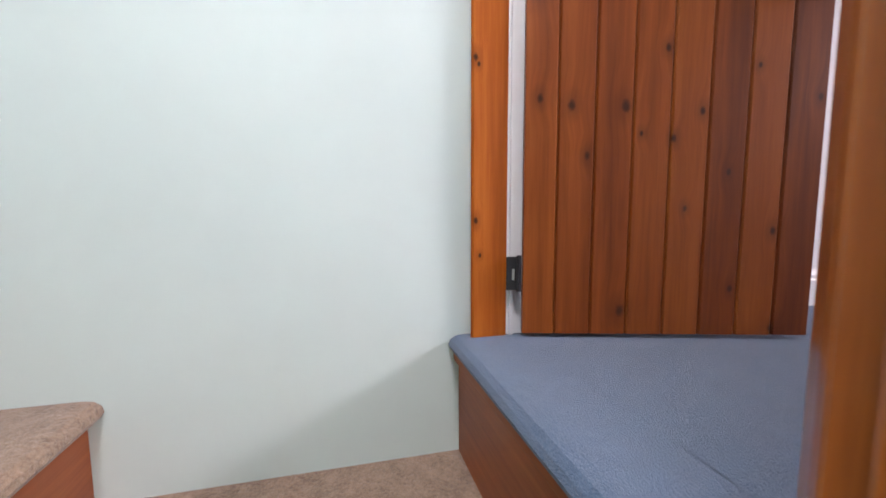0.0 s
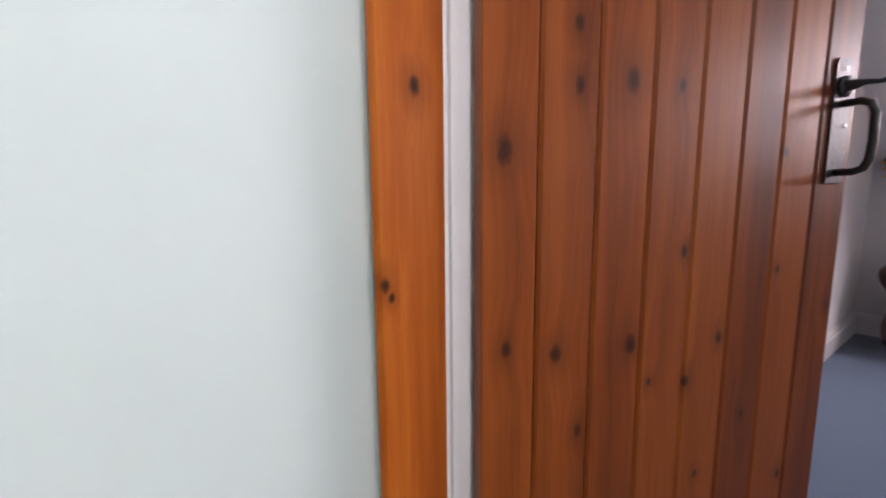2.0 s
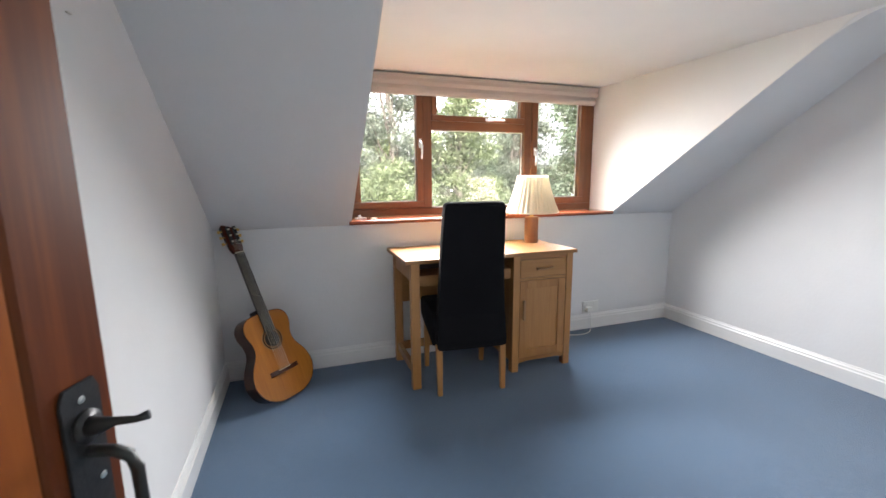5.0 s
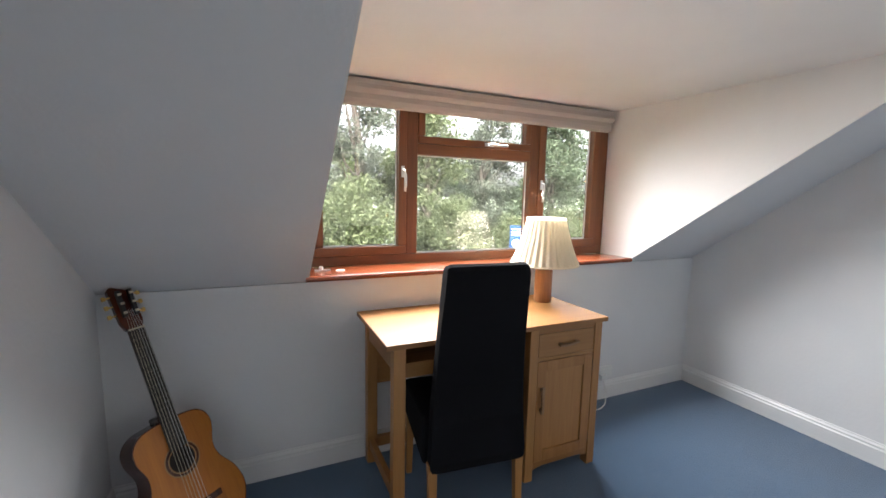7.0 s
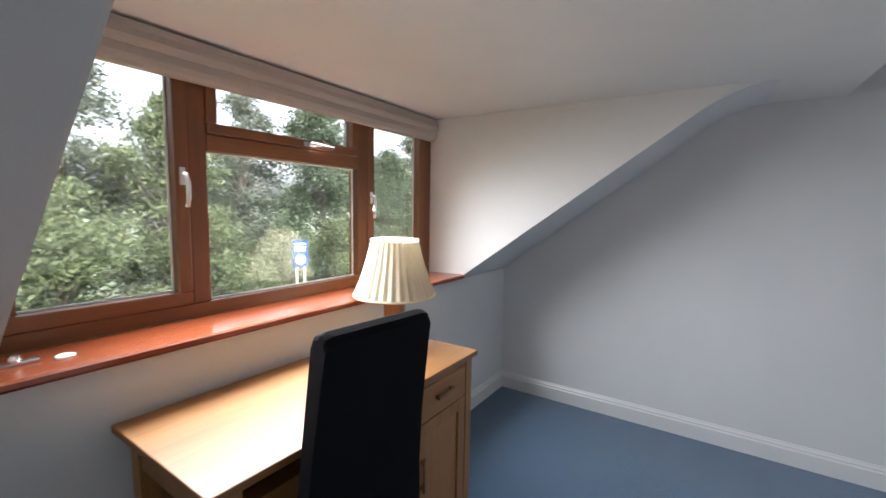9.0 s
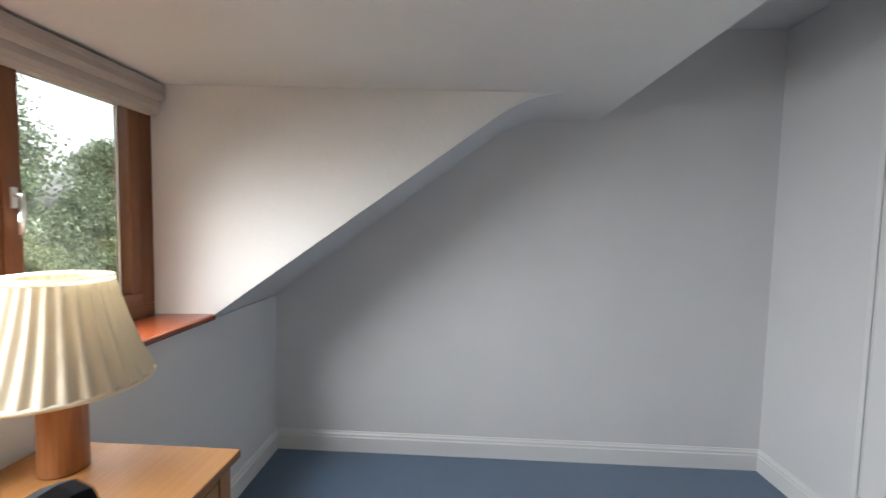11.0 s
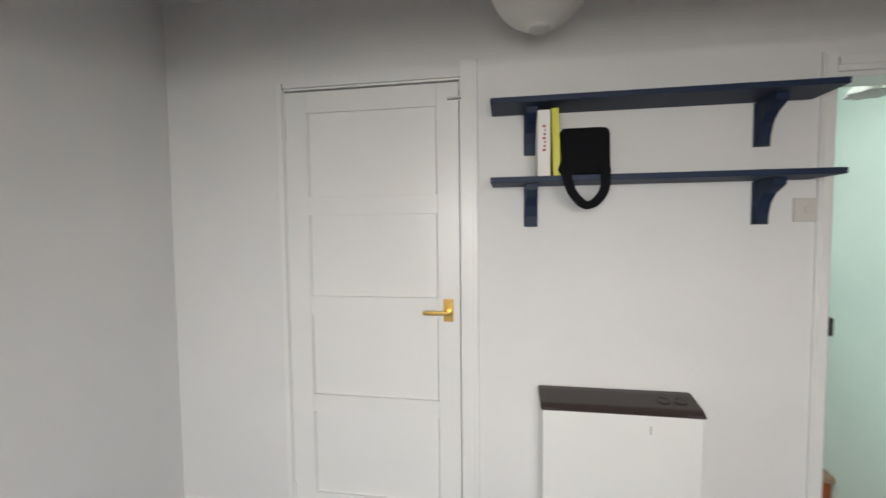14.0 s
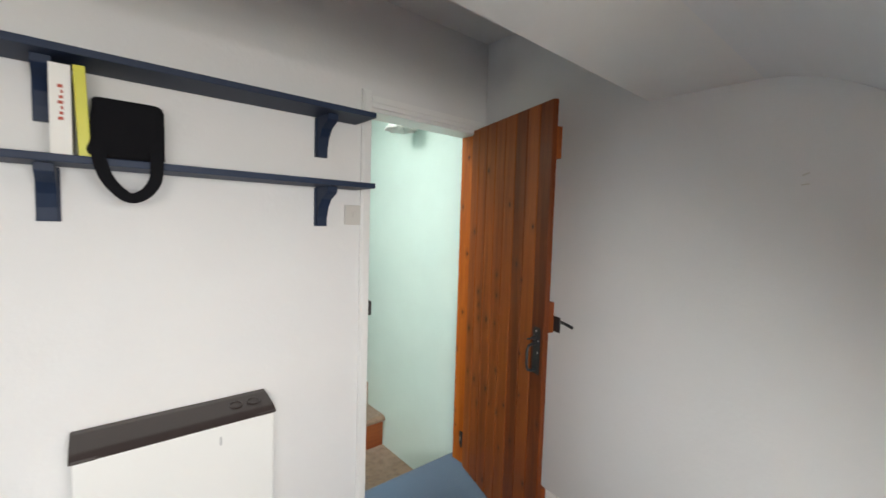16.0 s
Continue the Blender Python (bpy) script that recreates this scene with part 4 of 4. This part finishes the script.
headstock = part("headstock", moved(prism(headp, "y", 0.0, 0.019, 0.001), Matrix.Translation((0, 0, 0.838)) @ Matrix.Rotation(radians(-9), 4, "X") @ Matrix.Translation((0, 0, -0.838))), M_HEAD, guitar, "reddish slotted headstock")
for sx in (-1, 1):
    # black block that paints the shade of an open slot; the head is solid
    part("slot_shade", bx(sx * 0.019 - 0.0065, -0.0126, 0.885, sx * 0.019 + 0.0065, 0.004, 0.985, 0.001), M_EBONY, headstock)
    for z in (0.90, 0.935, 0.97):
        part("tuner", join(tube([(sx * 0.036, 0.02, z), (sx * 0.052, 0.022, z)], 0.003, 8), bx(sx * 0.056 - 0.006, 0.017, z - 0.008, sx * 0.056 + 0.006, 0.027, z + 0.008, 0.003)), M_BRASS, headstock)
        part("roller", tube([(sx * 0.019 - 0.006, -0.013, z), (sx * 0.019 + 0.006, -0.013, z)], 0.0045, 10), M_CREAM, headstock)


# ---- shelves ----
def bracket(z_top, x, parent):
    pr = [(0.001, z_top), (0.001, z_top - 0.158), (0.022, z_top - 0.158), (0.026, z_top - 0.12), (0.040, z_top - 0.08), (0.066, z_top - 0.05), (0.105, z_top - 0.032), (0.120, z_top - 0.022), (0.120, z_top)]
    part("bracket", prism(pr, "x", x - 0.021, x + 0.021, 0.0015), M_NAVY, parent, "curved navy bracket")
    part("bracket_plate", bx(x - 0.027, 0.0008, z_top - 0.16, x + 0.027, 0.010, z_top - 0.002, 0.001), M_NAVY, parent)


for z in (1.862, 1.578):
    shelf = thing("wall_shelf", pose(0, 0, 0), "navy painted wall shelf on curved brackets", "shelf", "shelves beside the door")
    board = bx(0.866, 0.003, z - 0.021, 2.003, 0.182, z, 0.003)
    part("board", board, M_NAVY, shelf)
    bracket(z - 0.0212, 1.851, shelf)
    bracket(z - 0.0212, 1.024, shelf)
M_RED = material("faded_red_print", (0.45, 0.08, 0.05), 0.6)
M_YELLOW = paint("yellow_book_cover", (0.62, 0.60, 0.06), 0.45, 40, 0.05, 0.06)
book = thing("book", pose(1.812, 0.02, 1.5782), "thick white book with red lettering standing on the shelf", "book", "books on the shelf")
part("cover", join(bx(-0.022, 0, 0, -0.0195, 0.145, 0.236, 0.0006), bx(0.0195, 0, 0, 0.022, 0.145, 0.236, 0.0006), bx(-0.0195, 0.1425, 0, 0.0195, 0.145, 0.236, 0.0006)), M_WHITEPAPER, book)
part("pages", bx(-0.0190, 0.004, 0.004, 0.0190, 0.142, 0.231), M_CREAM, book)
for z in range(7):
    part("printed_mark", bx(-0.006, 0.1452, 0.09 + z * 0.014, 0.005 - 0.003 * (z % 3), 0.1458, 0.098 + z * 0.014), M_RED, book)
book2 = thing("book", pose(1.765, 0.02, 1.5782, 0, 2, 0), "slim yellow book standing on the shelf", "book", "books on the shelf")
part("cover", join(bx(-0.013, 0, 0, -0.011, 0.14, 0.242, 0.0005), bx(0.011, 0, 0, 0.013, 0.14, 0.242, 0.0005), bx(-0.011, 0.138, 0, 0.011, 0.14, 0.242, 0.0005)), M_YELLOW, book2)
part("pages", bx(-0.0105, 0.004, 0.004, 0.0105, 0.1375, 0.238), M_CREAM, book2)
bag = thing("cloth_bag", pose(1.668, 0.10, 1.5785) @ Matrix.Diagonal((1.16, 1.0, 1.05, 1)), "small black cloth bag lying on the shelf, strap hanging down", "bag")
sack = bx(-0.075, -0.07, 0.0, 0.075, 0.075, 0.165, 0.02, 3)
for v in sack.verts:
    k = v.co.z / 0.165
    v.co.x = v.co.x * (1.06 - 0.10 * k) + 0.006 * math.sin(v.co.z * 40)
    v.co.y = v.co.y * (1.0 - 0.35 * k) + 0.004 * math.cos(v.co.x * 50)
part("pouch", sack, M_FABRIC, bag)


def ribbon(points, width, thick):
    bm = bmesh.new()
    pts = [Vector(p) for p in points]
    rings = []
    for i, p in enumerate(pts):
        d = (pts[min(i + 1, len(pts) - 1)] - pts[max(i - 1, 0)]).normalized()
        n = Vector((0, 1, 0))
        s = d.cross(n).normalized()
        rings.append([bm.verts.new(p + s * a * width / 2 + n * b * thick / 2) for a, b in ((-1, -1), (1, -1), (1, 1), (-1, 1))])
    for a, b in zip(rings, rings[1:]):
        for k in range(4):
            j = (k + 1) % 4
            bm.faces.new((a[k], a[j], b[j], b[k]))
    return capped(bm)


loop = smooth_line([(0.060, 0.090, 0.03), (0.057, 0.094, -0.012), (0.044, 0.094, -0.056), (0.018, 0.092, -0.092), (-0.004, 0.091, -0.103), (-0.030, 0.092, -0.088), (-0.050, 0.094, -0.052), (-0.054, 0.094, 0.0), (-0.052, 0.09, 0.03)], 5)
part("strap", ribbon(loop, 0.028, 0.004), M_FABRIC, bag)

# ---- heater, switch, socket ----
heater = thing("storage_heater", pose(1.536, 0.002, 0), "white storage heater with a dark brown slanted top", "heater")
part("casing", bx(-0.278, 0.012, 0.06, 0.278, 0.150, 0.715, 0.006), M_PLASTIC, heater, "white steel casing")
part("back_plate", bx(-0.282, 0.0, 0.05, 0.282, 0.0115, 0.745, 0.002), M_PLASTIC, heater)
top_prof = [(0.004, 0.7155), (0.158, 0.7155), (0.159, 0.719), (0.134, 0.734), (0.128, 0.736), (0.034, 0.752), (0.012, 0.753), (0.004, 0.751)]
ht = part("top_grille", prism(top_prof, "x", -0.284, 0.284, 0.002), M_BROWNPLASTIC, heater, "dark brown plastic top")
slant = math.degrees(math.atan2(0.736 - 0.752, 0.128 - 0.034))
for x in (-0.225, -0.165):
    part("dial", moved(capped(lathe([(0.023, 0), (0.023, 0.003), (0.019, 0.004), (0.018, 0.001)], 28)), Matrix.Translation((x, 0.082, 0.7440)) @ Matrix.Rotation(radians(slant), 4, "X")), M_BROWNPLASTIC, ht, "round control dial")
for x in (-0.25, 0.25):
    part("end_tab", bx(x - 0.028, 0.150, 0.7162, x + 0.028, 0.1602, 0.7235, 0.001), M_BROWNPLASTIC, ht)
part("badge", bx(-0.105, 0.150, 0.645, -0.099, 0.1512, 0.675), material("grey_badge", (0.45, 0.45, 0.45), 0.5), heater)
for x in (-0.22, 0.22):
    part("foot", bx(x - 0.03, 0.02, 0, x + 0.03, 0.14, 0.0598, 0.003), M_BROWNPLASTIC, heater)
switch = thing("light_switch", pose(0.870, 0.0005, 1.448), "white plastic light switch on the wall", "light switch")
part("plate", bx(-0.043, 0, -0.043, 0.043, 0.009, 0.043, 0.003), M_SWITCH, switch)
part("rocker", bx(-0.008, 0.009, -0.014, 0.008, 0.014, 0.014, 0.002), M_SWITCH, switch)
socket = thing("wall_socket", pose(2.70, YW - 0.0005, 0.18), "white double plug socket on the low wall", "socket")
part("plate", bx(-0.073, -0.010, -0.043, 0.073, 0, 0.043, 0.003), M_PLASTIC, socket)
for x in (-0.035, 0.035):
    part("socket_switch", bx(x - 0.006, -0.014, 0.012, x + 0.006, -0.0102, 0.03, 0.001), M_PLASTIC, socket)
part("plug", bx(-0.058, -0.05, -0.033, -0.012, -0.0105, 0.005, 0.006), M_PLASTIC, socket, "white plug pushed in")
cable = smooth_line([(2.665, 2.735, 0.155), (2.66, 2.71, 0.08), (2.655, 2.70, 0.02), (2.63, 2.685, 0.006), (2.56, 2.66, 0.005), (2.48, 2.67, 0.005), (2.40, 2.70, 0.005), (2.30, 2.745, 0.005), (2.2, 2.755, 0.005)], 6)
solid("lamp_cable", tube(cable, 0.0035, 8), M_PLASTIC, "thin white lamp cable lying on the carpet", "cable", smooth=True)
for z, tilt in ((1.61, 25), (1.578, 5)):
    solid("wall_hook", moved(join(bx(0.0, -0.010, -0.002, 0.006, 0.010, 0.002, 0.001)), pose(XL, 1.40, z, tilt, 0, 0)), M_SWITCH, "tiny metal picture hook fixed to the wall", "hook")

# ---- lights ----
M_PAPER = paint("white_lantern_paper", (0.80, 0.77, 0.70), 0.8, 60, 0.3, 0.03)
lantern = thing("paper_lantern", pose(1.835, 0.26, 2.42), "round white paper lantern hanging from the ceiling", "ceiling light")
prof = [(0.036, -0.366)] + [(0.165 * math.sin(a), -0.20 - 0.165 * math.cos(a)) for a in [math.pi * (0.09 + 0.82 * i / 26) for i in range(27)]] + [(0.036, -0.034)]
prof = [(r * (1 + 0.008 * (i % 2)), z) for i, (r, z) in enumerate(prof)]
part("shade", lathe(prof, 48), M_PAPER, lantern, smooth=True)
part("cord", capped(lathe([(0.004, -0.2), (0.004, -0.015)], 10)), M_PLASTIC, lantern)
part("ceiling_rose", capped(lathe([(0.04, 0), (0.04, -0.01), (0.02, -0.02), (0.01, -0.022)], 24)), M_PLASTIC, lantern)
part("bottom_cap", capped(lathe([(0.018, -0.376), (0.034, -0.372), (0.036, -0.362)], 32)), M_SWITCH, lantern, "grey bottom cap")

pl = thing("landing_light", pose(0.225, -0.60, 2.06), "frosted white glass ceiling light on the landing", "ceiling light")
flute = lambda a: 1.0 + 0.10 * math.cos(a * 8)
part("shade", lathe([(0.02, 0.06), (0.045, 0.05), (0.07, 0.0), (0.10, -0.045), (0.096, -0.048), (0.066, -0.002), (0.04, 0.046)], 64, flute), M_PLASTIC, pl, "fluted frosted glass shade", smooth=True)
part("rod", capped(lathe([(0.006, 0.06), (0.006, 0.42)], 10)), M_BRASS, pl)

# unseen rooflight, added as a source for the landing's daylight lamp
added_rooflight = thing("rooflight", pose(1.0, 0.5, 0), "unseen white framed rooflight added to light the stairs", "rooflight", kind=S)
part("window_frame", join(bx(0.2, -1.35, 2.47, 0.24, -0.70, 2.61), bx(0.96, -1.35, 2.47, 1.0, -0.70, 2.61), bx(0.24, -1.35, 2.47, 0.96, -1.31, 2.61), bx(0.24, -0.74, 2.47, 0.96, -0.70, 2.61)), M_GLOSS, added_rooflight)
rp = part("pane", bx(0.241, -1.309, 2.55, 0.959, -0.741, 2.555), M_GLASS, added_rooflight)
rp.visible_shadow = False

# ---- outside ----
M_GRASS = carpet("meadow_grass", (0.05, 0.085, 0.018), (0.13, 0.19, 0.045))
solid("ground", bx(-600, 3.4, -3.4, 600, 1500, -3.2), M_GRASS, "green meadow below the house", "ground", S)


def leaf_material(name, dark, light):
    m = material(name, light, 0.85)
    g = m.node_tree.nodes.new("ShaderNodeNewGeometry")
    r = ramp(m, g.outputs["Random Per Island"], [(0.0, dark), (0.55, light), (1.0, scaled(light, 1.3))])
    link(m, r.outputs[0], bsdf(m).inputs["Base Color"])
    t = m.node_tree.nodes.new("ShaderNodeBsdfTranslucent")
    link(m, r.outputs[0], t.inputs["Color"])
    mix = node(m, "ShaderNodeMixShader", Fac=0.5)
    link(m, bsdf(m).outputs[0], mix.inputs[1]), link(m, t.outputs[0], mix.inputs[2])
    link(m, mix.outputs[0], m.node_tree.nodes["Material Output"].inputs[0])
    return m


M_LEAF = [leaf_material("deep_green_leaves", (0.052, 0.074, 0.044), (0.105, 0.135, 0.080)), leaf_material("yellow_green_leaves", (0.078, 0.100, 0.046), (0.142, 0.166, 0.086)),
          leaf_material("grey_green_leaves", (0.066, 0.082, 0.062), (0.138, 0.152, 0.115))]
M_BARK = timber("tree_bark", (0.05, 0.04, 0.03), (0.13, 0.11, 0.09), None, "Z", 0.95)


def leaves(centres, rng, per, size):
    """Many small folded leaves scattered in clumps."""
    n = len(centres) * per
    c = np.repeat(np.array([p for p, _ in centres]), per, axis=0)
    r = np.repeat(np.array([q for _, q in centres]), per)
    d = rng.normal(size=(n, 3))
    d /= np.linalg.norm(d, axis=1)[:, None]
    pos = c + d * (r * rng.uniform(0.25, 1.05, n))[:, None] * np.array([1, 1, 0.75])
    u = rng.normal(size=(n, 3))
    u /= np.linalg.norm(u, axis=1)[:, None]
    w = np.cross(u, rng.normal(size=(n, 3)))
    w /= np.linalg.norm(w, axis=1)[:, None]
    s = (size * rng.uniform(0.6, 1.3, n))[:, None]
    verts = np.stack([pos - u * s, pos + w * s * 0.45, pos + u * s, pos - w * s * 0.45], axis=1).reshape(-1, 3)
    faces = np.arange(n * 4).reshape(-1, 4)
    me = bpy.data.meshes.new("crown")
    me.from_pydata(verts.tolist(), [], faces.tolist())
    return me


def tree(name, seed, height, spread, mat, clumps, per, size, label):
    rng = np.random.default_rng(seed)
    t = thing(name, pose(0, 0, 0), label, "tree", "trees behind the house")
    pts, rad = [], []
    for i in range(7):
        k = i / 6
        pts.append((rng.normal() * 0.12 * k, rng.normal() * 0.12 * k, height * 0.92 * k))
        rad.append(0.20 * (1 - k) ** 0.8 + 0.025)
    limbs = [tube(pts, rad, 8)]
    centres = []
    for i in range(clumps):
        k = 0.16 + 0.84 * (i + rng.uniform()) / clumps
        a = rng.uniform(0, 2 * math.pi)
        reach = spread * (math.sin(math.pi * min(1.0, 0.22 + 0.78 * k)) ** 0.7) * rng.uniform(0.25, 1.0)
        tip = (math.cos(a) * reach, math.sin(a) * reach, height * k)
        centres.append((tip, spread * rng.uniform(0.20, 0.42)))
        if i % 2 == 0:
            z0 = max(0.4, height * k * 0.72)
            limbs.append(tube([(0, 0, z0), (tip[0] * 0.5, tip[1] * 0.5, z0 + (tip[2] - z0) * 0.4), tip], [0.05, 0.035, 0.012], 5))
    part("trunk", join(*limbs), M_BARK, t, "grey-brown trunk and limbs")
    crown = new("crown", leaves(centres, rng, per, size))
    crown.data.materials.append(mat)
    crown.parent = t
    return t


kinds = [tree("tree", 1, 8.6, 2.5, M_LEAF[0], 74, 290, 0.088, "tall dense dark green tree"),
         tree("tree", 2, 7.4, 2.2, M_LEAF[1], 54, 280, 0.085, "loose yellow-green tree with gaps"),
         tree("tree", 3, 9.8, 2.3, M_LEAF[2], 66, 240, 0.085, "tall grey-green tree with an open crown"),
         tree("bush", 4, 4.4, 2.0, M_LEAF[1], 44, 380, 0.065, "rounded light green bush")]
rng = random.Random(7)
spots = []
for i in range(15):
    spots.append((-13 + i * 2.9 + rng.uniform(-0.7, 0.7), 16.5 + rng.uniform(-1.0, 1.6), (0, 2, 1, 2, 0)[i % 5]))
for i in range(13):
    spots.append((-20 + i * 5.0 + rng.uniform(-1, 1), 25 + rng.uniform(-1.5, 3), (2, 0, 1)[i % 3]))
for i in range(11):
    spots.append((-9 + i * 3.1 + rng.uniform(-0.8, 0.8), 14.0 + rng.uniform(-0.7, 0.7), 3))
used = set()
for x, y, k in spots:
    m = pose(x, y, -3.25, 0, 0, rng.uniform(0, 360)) @ Matrix.Scale(rng.uniform(0.8, 1.1), 4)
    if k in used:
        c = copy_thing(kinds[k], m)
        c.matrix_basis = m
    else:
        kinds[k].matrix_basis = m
        used.add(k)
